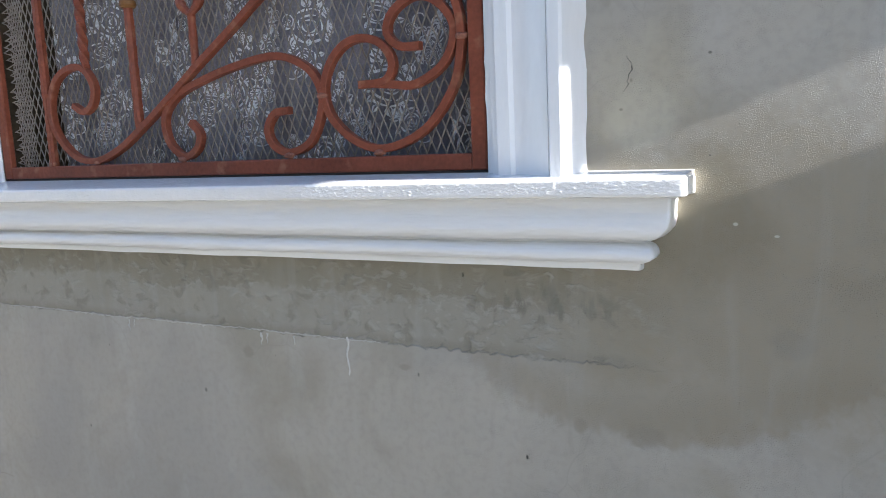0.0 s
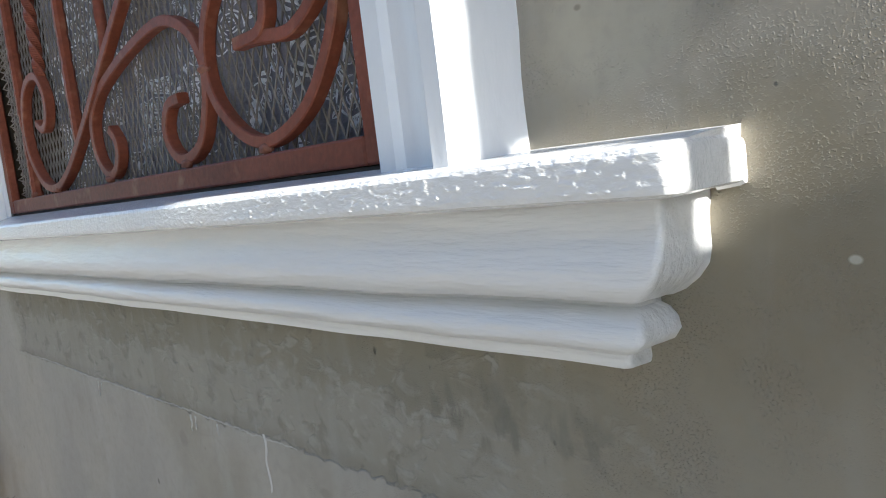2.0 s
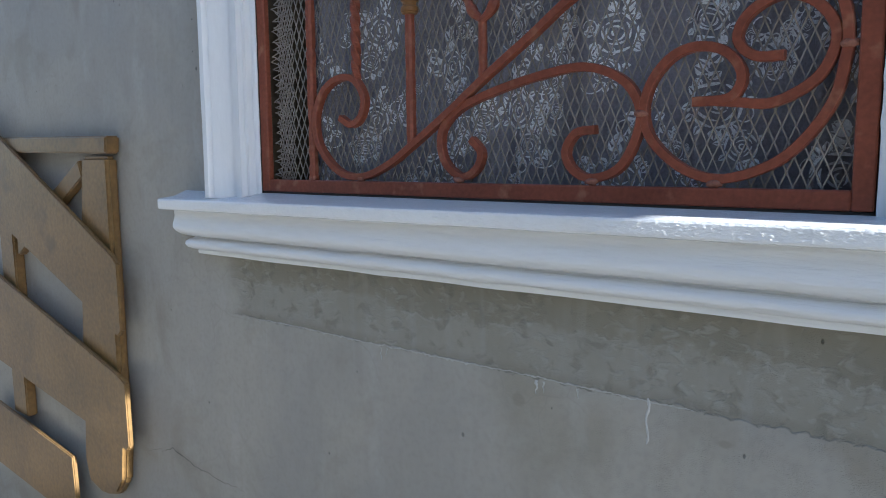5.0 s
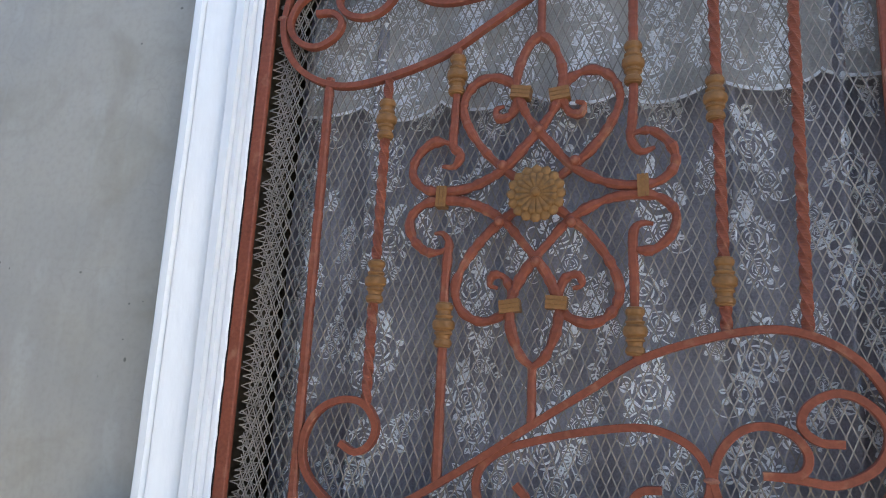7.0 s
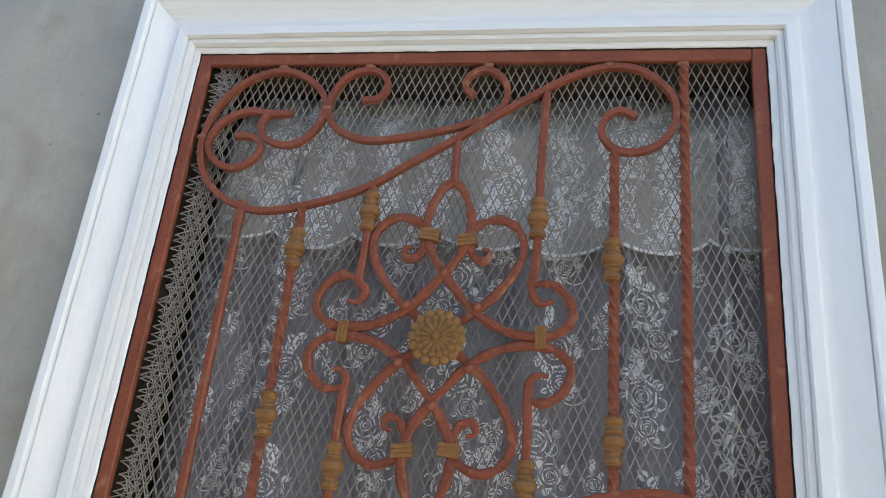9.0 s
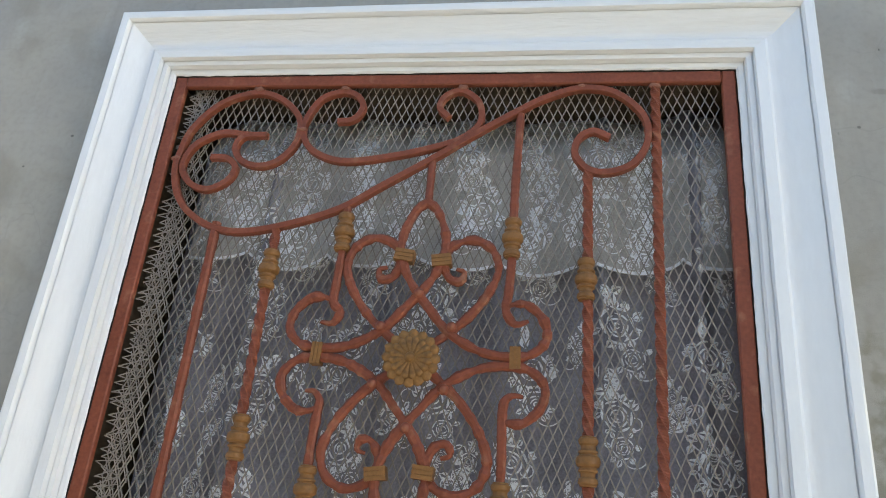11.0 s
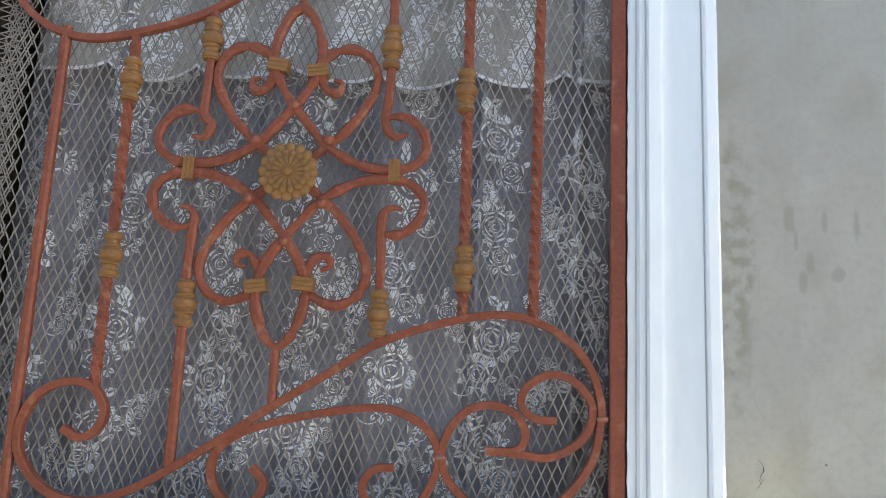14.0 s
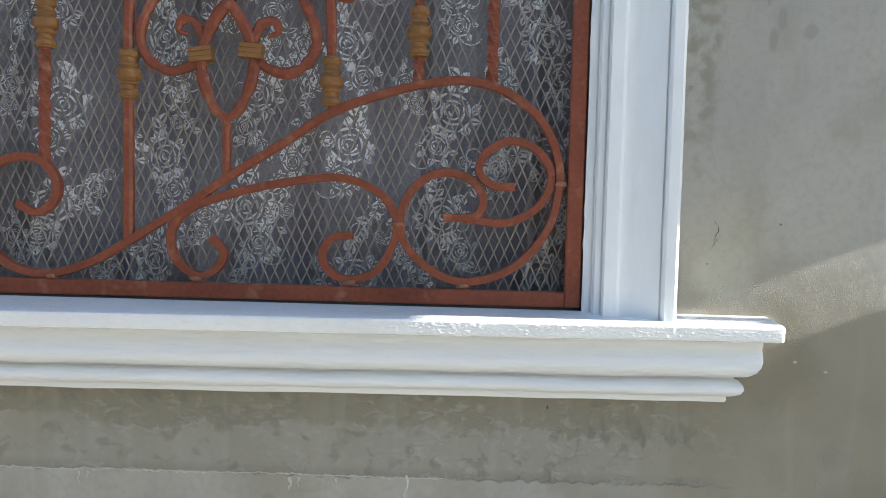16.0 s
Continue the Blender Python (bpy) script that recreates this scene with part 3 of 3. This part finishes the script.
             [(.651, .264), (.647, .32), (.646, .38), (.644, .424), (.646, .452), (.657, .462), (.673, .461)]]
    for q in hooks:
        part("rod", sweep(spline(q, 0.006), 0.0135, 0.0135, sides=4, bevel=0.25, wobble=0.2, tail=0.035), IRON, gr)
    part("rod", sweep(line(.503, .859, .503, .770), 0.0135, 0.0135, sides=8, wobble=0.1), IRON, gr, smooth=True)
    part("rod", sweep(line(.503, .166, .502, .250), 0.0135, 0.0135, sides=8, wobble=0.1), IRON, gr, smooth=True)
    part("rod", sweep(line(.137, .020, .139, .730, 120), 0.0138, 0.0138, sides=4, bevel=0.25, wobble=0.26), IRON, gr)
    for x0, z0, x1, z1 in ((.247, .187, .248, .722), (.768, .304, .761, .836), (.869, .306, .871, 1.004)):
        part("twisted_rod", sweep(line(x0, z0, x1, z1, 160), 0.0128, 0.0128, sides=4, twist=68.0, bevel=0.07), IRON, gr, "twisted square rod")
    half = [(.0174, 0), (.0168, .0045), (.0148, .0072), (.0122, .0085), (.0122, .0105), (.0136, .0118), (.0136, .0142), (.0112, .0155), (.0104, .0180), (.0106, .0215), (.0128, .0236), (.0139, .0275), (.0136, .0305), (.0118, .0318), (.0118, .0335), (.0090, .0345)]
    prof = [(r, -h) for r, h in half[:0:-1]] + half
    for x, z in ((.248, .648), (.249, .376), (.367, .717), (.365, .309), (.645, .713), (.647, .305), (.761, .647), (.767, .376)):
        ob = part("collar", lathe([(r, z + h) for r, h in prof], x, 0.008), OCHRE, gr, "turned ochre collar", smooth=True)
        ob.data.set_sharp_from_angle(angle=radians(26))
    # wrapped clips where two scrolls meet
    for x, z, wide, high, tilt in ((.474, .677, .031, .020, 8), (.535, .670, .031, .020, -8), (.353, .510, .017, .034, 2), (.659, .517, .017, .034, -2), (.467, .338, .031, .020, -8), (.536, .344, .031, .020, 4)):
        bm = bmesh.new()
        for k in (-1, 0, 1):
            if wide > high:
                box(bm, -wide / 2, wide / 2, -0.010, 0.010, k * high / 3 - high / 6.6, k * high / 3 + high / 6.6)
            else:
                box(bm, k * wide / 3 - wide / 6.6, k * wide / 3 + wide / 6.6, -0.010, 0.010, -high / 2, high / 2)
        box(bm, -wide / 2.15, wide / 2.15, -0.0085, 0.009, -high / 2.15, high / 2.15)
        ob = part("clip", bm, OCHRE, gr, "ochre wrapped clip")
        ob.matrix_basis = pose(x, 0.007, z, 0, tilt, 0)
    for x, z in ((.449, .557), (.560, .560), (.504, .613), (.447, .467), (.556, .464), (.505, .405)):
        bm = bmesh.new()
        bmesh.ops.create_uvsphere(bm, u_segments=12, v_segments=8, radius=0.0085)
        ob = part("rivet", bm, IRON, gr, smooth=True)
        ob.matrix_basis = pose(x, 0.001, z)
    # weld beads where scrolls and rods meet the frame
    for x, z in ((.257, .0255), (.462, .0265), (.678, .0265), (.836, .0265), (.969, .172), (.744, .110), (.137, .0255), (.036, .854), (.168, .9985), (.330, .9985), (.544, .9985), (.749, .9985), (.871, .9985), (.262, .914)):
        bm = bmesh.new()
        bmesh.ops.create_icosphere(bm, subdivisions=2, radius=0.0052)
        for v in bm.verts:
            v.co *= 1 + 0.4 * noise.noise(v.co * 260 + Vector((x * 90, z * 90, 0)))
            v.co.x *= 1.9
        ob = part("weld", bm, WELD, gr, "lumpy weld bead", smooth=True)
        ob.location = (x, 0.0045, z)
    # flower boss
    fl = part("flower_boss", lathe([(0.010, -0.004), (0.012, 0.0), (0.010, 0.006)], 0, 0, 24), FLOWER, gr, "ochre pressed metal flower")
    fl.matrix_basis = pose(CX + 0.002, -0.012, CZ - 0.006, 90)

    def petal(r0, r1, wide, lift):
        bm = bmesh.new()
        rows = []
        for i in range(8):
            t = i / 7
            r = r0 + (r1 - r0) * t
            h = wide * (0.45 + 0.55 * t) * (1 if t < 0.8 else math.sqrt(max(0.08, 1 - ((t - 0.8) / 0.2) ** 2)))
            rows.append([bm.verts.new((r, h * s, lift * math.sin(t * 2.4) + 0.0030 * (1 - abs(s) ** 1.5))) for s in (-1, -0.5, 0, 0.5, 1)])
        for a, b2 in zip(rows, rows[1:]):
            for k in range(4):
                bm.faces.new((a[k], b2[k], b2[k + 1], a[k + 1]))
        ext = bmesh.ops.extrude_face_region(bm, geom=bm.faces[:])
        for v in [e for e in ext["geom"] if isinstance(e, bmesh.types.BMVert)]:
            v.co.z -= 0.0015
        bmesh.ops.recalc_face_normals(bm, faces=bm.faces[:])
        return mesh_of("petal", bm, FLOWER, True)

    for n, r0, r1, wide, lift, base in ((16, 0.008, 0.0445, 0.0096, 0.0012, 0.0), (16, 0.004, 0.033, 0.0070, 0.0020, 0.0028)):
        me = petal(r0, r1, wide, lift)
        for k in range(n):
            ob = new("petal", me)
            ob.parent = fl
            ob.matrix_basis = pose(0, 0, base, 0, 0, 360 * (k + 0.5 * (base > 0)) / n)
    bm = bmesh.new()
    bmesh.ops.create_uvsphere(bm, u_segments=16, v_segments=10, radius=0.0075)
    ob = part("stud", bm, FLOWER, fl, smooth=True)
    ob.location = (0, 0, 0.008)


build_grille()


# ---- expanded metal mesh ----
def build_mesh():
    px, pz, y0, r = 0.0148, 0.0336, 0.0205, 0.00085
    verts, faces = [], []

    def strand(a, b, k=1.0):
        a, b = Vector(a), Vector(b)
        t = (b - a).normalized()
        n = t.cross(Vector((0, 1, 0))).normalized() * r * k
        f = Vector((0, 0.0007, 0))
        i = len(verts)
        for q in (a, b):
            verts.extend([q - n - f, q + n - f, q + n + f, q - n + f])
        for k in range(4):
            faces.append((i + k, i + (k + 1) % 4, i + 4 + (k + 1) % 4, i + 4 + k))

    def where(c, k):
        x = 0.036 + c * px + (0.5 * px if k % 2 else 0)
        z = 0.006 + k * pz / 2
        return (x + 0.003 * noise.noise((x * 4, z * 3, 7.0)), y0 + 0.003 * noise.noise((x * 5, z * 5, 2.0)), z + 0.002 * noise.noise((x * 6, z * 4, 9.0)))

    rows = int((HT - 0.01) / (pz / 2))
    cols = int(0.957 / px)
    for k in range(rows):
        for c in range(cols):
            p = where(c, k)
            if k % 2 == 0:
                strand(p, where(c, k + 1))
                if c:
                    strand(p, where(c - 1, k + 1))
            else:
                strand(p, where(c, k + 1))
                if c < cols - 1:
                    strand(p, where(c + 1, k + 1))
            if k % 2 == 0:
                q = Vector(p)
                strand(q - Vector((0, 0, 0.0018)), q + Vector((0, 0, 0.0018)), 1.7)
    # folded edge, a second layer over the first
    for k in range(rows):
        for c in range(3):
            a, q = Vector(where(c, k)), Vector(where(c if k % 2 == 0 else c + 1, k + 1))
            off = Vector((0.0005, -0.0025, 0.0082))
            if q.z + off.z < HT - 0.012:
                strand(a + off, q + off, 0.9)
                strand(Vector((q.x, q.y, a.z)) + off, Vector((a.x, a.y, q.z)) + off, 0.9)
    # cut selvedge with bent spikes along one side
    rnd = random.Random(3)
    for k in range(int(rows * 1.3)):
        z = 0.012 + k * pz / 2.6
        xs = 0.020 + 0.010 * rnd.random() ** 1.5
        tip = (xs, y0 - 0.004 + rnd.uniform(-.002, .002), z + rnd.uniform(-.006, .006))
        strand(tip, (0.064, y0, z + pz / 2.6 + rnd.uniform(-.005, .005)), 0.9)
        strand(tip, (0.060, y0 + 0.003, z - pz / 3.5 + rnd.uniform(-.005, .005)), 0.9)
        if rnd.random() < 0.6:
            strand((xs + rnd.uniform(0.003, .012), y0 - 0.004, z + pz / 3), (0.050 + rnd.uniform(0, .014), y0, z - pz / 5))
    me = bpy.data.meshes.new("security_mesh")
    me.from_pydata(verts, [], faces)
    me.materials.append(MESH_STEEL)
    return tagged(new("security_mesh", me), "dull expanded steel mesh fixed behind the grille", "wire mesh", kind="stuff")


build_mesh()


# ---- lace curtains ----
def fold(x, z):
    """Depth of the hanging net."""
    return 0.098 - 0.030 * max(0.0, (x - 0.85) / 0.15) + 0.062 * max(0.0, (z - 0.90) / 0.12) ** 1.3 + 0.009 * math.sin(x * 46 + 1.2 * math.sin(x * 11) + 0.5 * z) + 0.012 * noise.noise((x * 7, z * 1.3, 0.0)) - sum(0.022 * math.exp(-((x - c - 0.01 * z) / w) ** 2) for c, w in ((0.785, 0.012), (0.335, 0.014), (0.195, 0.010), (0.44, 0.016), (0.93, 0.014), (0.09, 0.02)))


def fold_top(x, z):
    return 0.072 - 0.015 * max(0.0, (x - 0.85) / 0.15) + 0.082 * max(0.0, (z - 0.90) / 0.12) ** 1.3 + 0.005 * math.sin(x * 30 + 1.0) + 0.006 * noise.noise((x * 6, z * 3, 4.0))


class Lace:
    """Collects flat stitched shapes that follow a cloth's folds."""

    def __init__(self, depth, keep):
        self.v, self.f, self.depth, self.keep = [], [], depth, keep

    def poly(self, pts):
        if not all(self.keep(x, z) for x, z in pts):
            return
        i = len(self.v)
        self.v.extend((x, self.depth(x, z) - 0.0012, z) for x, z in pts)
        self.f.append(tuple(range(i, i + len(pts))))

    def band(self, a, b):
        for k in range(len(a) - 1):
            self.poly((a[k], a[k + 1], b[k + 1], b[k]))

    def leaf(self, x, z, ang, size, fat=0.36):
        ca, sa = math.cos(ang), math.sin(ang)
        for s in (1, -1):
            inner, outer = [], []
            for k in range(6):
                t = k / 5
                h = fat * math.sin(math.pi * t ** 0.8)
                for lst, q in ((inner, 0.13 * s * (1 - t) ** 0.7), (outer, h * s)):
                    u, w = t * size, q * size
                    lst.append((x + u * ca - w * sa, z + u * sa + w * ca))
            self.band(inner, outer)

    def crescent(self, x, z, r, a0, a1, thick):
        a, b = [], []
        for k in range(7):
            t = k / 6
            ang = a0 + (a1 - a0) * t
            th = thick * math.sin(math.pi * (0.12 + 0.76 * t))
            a.append((x + (r - th) * math.cos(ang), z + (r - th) * math.sin(ang)))
            b.append((x + r * math.cos(ang), z + r * math.sin(ang)))
        self.band(a, b)

    def rose(self, x, z, r, rnd):
        self.crescent(x, z, r * 0.2, rnd.uniform(0, 3), rnd.uniform(4, 6), r * 0.12)
        for n, rr, th in ((3, 0.40, 0.10), (4, 0.66, 0.12), (6, 1.0, 0.15)):
            off = rnd.uniform(0, 6.28)
            for k in range(n):
                a0 = off + 6.283 * k / n
                self.crescent(x + rnd.uniform(-.04, .04) * r, z + rnd.uniform(-.04, .04) * r, r * rr * rnd.uniform(.92, 1.06), a0, a0 + 6.283 / n * 0.88, r * th)

    def stem(self, x, z, ang, length, bend, thick=0.0009):
        a, b = [], []
        for k in range(14):
            t = k / 13
            if k:
                ang += bend / 13
                x += length / 13 * math.cos(ang)
                z += length / 13 * math.sin(ang)
            nx, nz = -math.sin(ang) * thick, math.cos(ang) * thick
            a.append((x + nx, z + nz))
            b.append((x - nx, z - nz))
        self.band(a, b)
        return x, z

    def spray(self, x, z, size, rnd):
        """A rose with leaves and smaller flowers round it, trailing down."""
        self.rose(x, z, size * 0.30, rnd)
        for k in range(rnd.randint(12, 16)):
            ang = rnd.uniform(0, 6.283)
            self.leaf(x + math.cos(ang) * size * 0.31, z + math.sin(ang) * size * 0.31, ang + rnd.uniform(-.5, .5), size * rnd.uniform(.11, .18))
        side = rnd.choice((-1, 1))
        bx, bz = x + side * size * rnd.uniform(.1, .3), z - size * 0.55
        self.rose(bx, bz, size * rnd.uniform(.18, .24), rnd)
        for k in range(rnd.randint(9, 13)):
            ang = rnd.uniform(0, 6.283)
            self.leaf(bx + math.cos(ang) * size * 0.22, bz + math.sin(ang) * size * 0.22, ang + rnd.uniform(-.5, .5), size * rnd.uniform(.10, .15))
        tx, tz = x - side * size * 0.1, z + size * 0.35
        for k in range(4):
            self.leaf(tx, tz + k * size * .07, 1.57 + rnd.uniform(-1.2, 1.2), size * rnd.uniform(.16, .24))
        self.stem(bx, bz - size * .2, -1.57 + side * .3, size * .5, side * 2.2)
        self.stem(x + side * size * .3, z, rnd.uniform(-.5, .5), size * .45, -side * 4.0)

    def garland(self, x, z, length, rnd):
        """A wavering stem with paired leaves, small buds and open curls."""
        ph, side = rnd.uniform(0, 6.28), rnd.choice((-1, 1))
        n = int(length / 0.013)
        px, pz = x, z
        for k in range(n):
            nx = x + 0.018 * math.sin(ph + k * 0.55)
            nz = z - k * 0.013
            ang = math.atan2(nz - pz, nx - px) if k else -1.57
            self.stem(px, pz, ang, math.hypot(nx - px, nz - pz) + 0.001, 0.0)
            side = -side
            self.leaf(nx, nz, ang + side * rnd.uniform(0.6, 1.2), rnd.uniform(0.011, 0.019))
            if rnd.random() < 0.6:
                self.leaf(nx, nz, ang - side * rnd.uniform(0.5, 1.3), rnd.uniform(0.008, 0.014))
            if rnd.random() < 0.22:
                self.rose(nx + side * 0.017, nz, rnd.uniform(0.008, 0.012), rnd)
            if rnd.random() < 0.16:
                self.stem(nx, nz, ang + side, 0.055, side * 5.0)
            px, pz = nx, nz

    def done(self, name, parent, mat, label):
        me = bpy.data.meshes.new(name)
        me.from_pydata(self.v, [], self.f)
        me.materials.append(mat)
        ob = new(name, me)
        ob.parent = parent
        return tagged(ob, label, kind="stuff")


def sheet(x0, x1, z0, z1, depth, nx, nz, bottom=None):
    bm = bmesh.new()
    g = []
    for i in range(nx + 1):
        x = x0 + (x1 - x0) * i / nx
        zb = bottom(x) if bottom else z0
        g.append([bm.verts.new((x, depth(x, zb + (z1 - zb) * j / nz), zb + (z1 - zb) * j / nz)) for j in range(nz + 1)])
    for i in range(nx):
        for j in range(nz):
            bm.faces.new((g[i][j], g[i + 1][j], g[i + 1][j + 1], g[i][j + 1]))
    return bm


def scallop(x):
    return 0.703 - 0.026 * abs(math.sin((x - 0.027) / 0.148 * math.pi)) ** 0.6 + 0.006 * math.sin(x * 17) + 0.02 * max(0, x - 0.9) * 8


def build_curtains():
    rnd = random.Random(7)
    cur = tagged(new("net_curtain"), "grey net curtain with white woven lace roses", "curtain")
    part("net", sheet(0.036, 0.998, 0.003, 1.02, fold, 440, 60), NET, cur, smooth=True)
    la = Lace(fold, lambda x, z: 0.040 < x < 0.992 and 0.006 < z < 1.015)
    for c in range(7):
        for r in range(7):
            x = 0.078 + c * 0.147 + rnd.uniform(-.014, .014)
            z = 0.045 + r * 0.165 + (0.08 if c % 2 else 0) + rnd.uniform(-.02, .02)
            la.spray(x, z, rnd.uniform(0.082, 0.10), rnd)
            if rnd.random() < 0.75:
                la.garland(x + rnd.uniform(-.03, .03), z - 0.075, 0.085, rnd)
            if rnd.random() < 0.6:
                la.garland(x + 0.06 * rnd.choice((-1, 1)), z + rnd.uniform(-.02, .05), 0.07, rnd)
            if rnd.random() < 0.7:
                la.spray(x + 0.073 + rnd.uniform(-.012, .012), z + rnd.uniform(0.03, 0.10), rnd.uniform(0.045, 0.06), rnd)
    la.done("lace_pattern", cur, LACE, "white lace roses and leaves")
    val = tagged(new("valance"), "pale lace valance with a scalloped hem", "curtain")
    part("net", sheet(0.066, 0.996, 0.67, 1.022, fold_top, 300, 40, scallop), VALANCE_NET, val, smooth=True)
    lv = Lace(fold_top, lambda x, z: 0.076 < x < 0.985 and scallop(x) + 0.003 < z < 1.018)
    for c in range(10):
        for r in range(4):
            lv.garland(0.06 + c * 0.1 + rnd.uniform(-.02, .02), 0.80 + r * 0.1, 0.08, rnd)
            lv.spray(0.07 + c * 0.1 + rnd.uniform(-.015, .015), 0.74 + r * 0.1 + (0.05 if c % 2 else 0), rnd.uniform(0.075, 0.095), rnd)
    hem_a = [(0.070 + 0.922 * k / 240, scallop(0.070 + 0.922 * k / 240) + 0.0005) for k in range(241)]
    lv.keep = lambda x, z: True
    lv.band(hem_a, [(x, z + 0.0055) for x, z in hem_a])
    lv.done("lace_pattern", val, LACE, "white lace roses and hem")


build_curtains()


# ---- wall marks ----
def build_crust():
    """Ragged lip of the lower plaster coat under the sill."""
    bm = bmesh.new()
    rows = []
    for k in range(500):
        x = -0.075 + 0.98 * k / 499
        z = -0.2465 + 0.002 * noise.noise((x * 6, 0, 0)) + 0.0022 * noise.noise((x * 60, 1, 0)) + 0.0018 * noise.noise((x * 190, 5, 0)) - 0.012 * max(0, x - 0.95) * 2
        h = 0.0012 * max(0.0, 0.75 + 0.8 * noise.noise((x * 17, 4, 0))) * min(1, (0.905 - x) * 4, (x + 0.075) * 8) - 0.0003
        t = 0.0004 + 0.0021 * abs(noise.noise((x * 110, 2, 0)))
        rows.append([bm.verts.new((x, 0.0006, z + t + .001)), bm.verts.new((x, -h, z + t * .5)), bm.verts.new((x, -h * .7, z - t)), bm.verts.new((x, 0.0006, z - t * 2.2))])
    for a, b in zip(rows, rows[1:]):
        for i in range(3):
            bm.faces.new((a[i], a[i + 1], b[i + 1], b[i]))
    tagged(part("plaster_ridge", bm, RIDGE, None), "ragged pale ridge of plaster on the wall", "plaster ridge", kind="structure")


build_crust()


def lime_run(x, z, length, wide, seed):
    bm = bmesh.new()
    rows = []
    for k in range(24):
        t = k / 23
        xx = x + 0.004 * noise.noise((t * 3, seed, 0))
        h = 1.7 * wide * (0.35 + 0.65 * abs(noise.noise((t * 5, seed, 7)))) * (1.25 if t > 0.85 else 1) * (1 - 0.6 * max(0, t - 0.93) / 0.07) * ((1.7 - 1.5 * t) if length < 0.03 else 1.0)
        rows.append([bm.verts.new((xx - h, 0.0004, z - t * length)), bm.verts.new((xx, -0.0012, z - t * length)), bm.verts.new((xx + h, 0.0004, z - t * length))])
    for a, b in zip(rows, rows[1:]):
        for i in range(2):
            bm.faces.new((a[i], a[i + 1], b[i + 1], b[i]))
    tagged(part("lime_run", bm, LIME, None), "thin white run of lime down the plaster", "stain", kind="structure")


for x, z, ln, w, s in ((.764, -.243, .060, .0028, 1), (.60, -.250, .020, .003, 2), (.612, -.250, .016, .002, 3), (.30, -.250, .022, .0012, 4), (.312, -.250, .014, .0012, 5), (.665, -.25, .014, .002, 6)):
    lime_run(x, z, ln, w, s)


def build_crack():
    rnd = random.Random(5)
    bm = bmesh.new()
    x, z, rows = 1.181, 0.128, []
    for k in range(14):
        w = 0.00042 * math.sin(math.pi * (k + 0.6) / 14.5) * rnd.uniform(0.5, 1.9)
        rows.append((bm.verts.new((x - w, -0.0012, z)), bm.verts.new((x + w, -0.0012, z))))
        x += rnd.uniform(-0.0035, 0.003)
        z -= 0.0032
    for a, b in zip(rows, rows[1:]):
        bm.faces.new((a[0], a[1], b[1], b[0]))
    tagged(part("crack", bm, GASKET, None), "short dark crack in the plaster beside the surround", "crack", kind="structure")


build_crack()


def build_long_crack():
    """Edge of an older plaster coat, low on the wall beside the trellis."""
    rnd = random.Random(11)
    bm = bmesh.new()
    x, z, rows = -0.47, -0.622, []
    for k in range(70):
        w = 0.0007 * math.sin(math.pi * (k + 0.6) / 70.5) * rnd.uniform(0.4, 1.5)
        rows.append((bm.verts.new((x, -0.0012, z - w)), bm.verts.new((x, -0.0012, z + w))))
        x += 0.0055
        z += rnd.uniform(-0.003, 0.003) + (0.0016 if k < 20 else -0.0006)
    for a, b in zip(rows, rows[1:]):
        bm.faces.new((a[0], b[0], b[1], a[1]))
    tagged(part("crack", bm, GASKET, None), "long thin crack in the plaster low beside the trellis", "crack", kind="structure")


build_long_crack()


# ---- timber trellis beside the window ----
def build_trellis():
    top = tagged(new("timber_trellis"), "tan painted timber trellis panel fixed against the wall", "trellis")

    def board(name, pts, y0, y1, round_off=0.004):
        bm = bmesh.new()
        a = [bm.verts.new((x, y0, z)) for x, z in pts]
        b = [bm.verts.new((x, y1, z)) for x, z in pts]
        bm.faces.new(a)
        bm.faces.new(b[::-1])
        for i in range(len(pts)):
            j = (i + 1) % len(pts)
            bm.faces.new((a[j], a[i], b[i], b[j]))
        bmesh.ops.recalc_face_normals(bm, faces=bm.faces[:])
        bmesh.ops.bevel(bm, geom=bm.edges[:], offset=round_off, segments=3, affect='EDGES')
        part(name, bm, TIMBER, top)

    board("rail", [(-1.45, 0.128), (-0.513, 0.114), (-0.519, 0.074), (-1.45, 0.086)], -.036, -.002)
    board("post", [(-0.652, 0.068), (-0.527, 0.068), (-0.529, -0.40), (-0.526, -0.62), (-0.540, -0.71), (-0.575, -0.752), (-0.650, -0.772), (-0.715, -0.755), (-0.735, -0.70), (-0.700, -0.30)], -.030, -.002, 0.008)
    board("post", [(-1.176, 0.069), (-1.087, 0.069), (-1.075, -0.665), (-1.164, -0.665)], -.030, -.002)
    board("brace", [(-0.672, 0.060), (-0.655, 0.020), (-1.06, -0.20), (-1.06, -0.14)], -.028, -.004, 0.003)
    board("slat", [(-1.32, 0.236), (-0.503, -0.154), (-0.479, -0.172), (-0.477, -0.328), (-0.493, -0.343), (-1.32, -0.039)], -.046, -.034, 0.003)
    board("slat", [(-1.32, -0.222), (-0.505, -0.434), (-0.473, -0.450), (-0.470, -0.600), (-0.483, -0.613), (-1.32, -0.502)], -.046, -.034, 0.003)
    # added board, stands in for a brown area of unknown make
    board("slat", [(-1.32, -0.640), (-0.772, -0.700), (-0.760, -0.88), (-1.32, -0.84)], -.046, -.034, 0.003)


build_trellis()
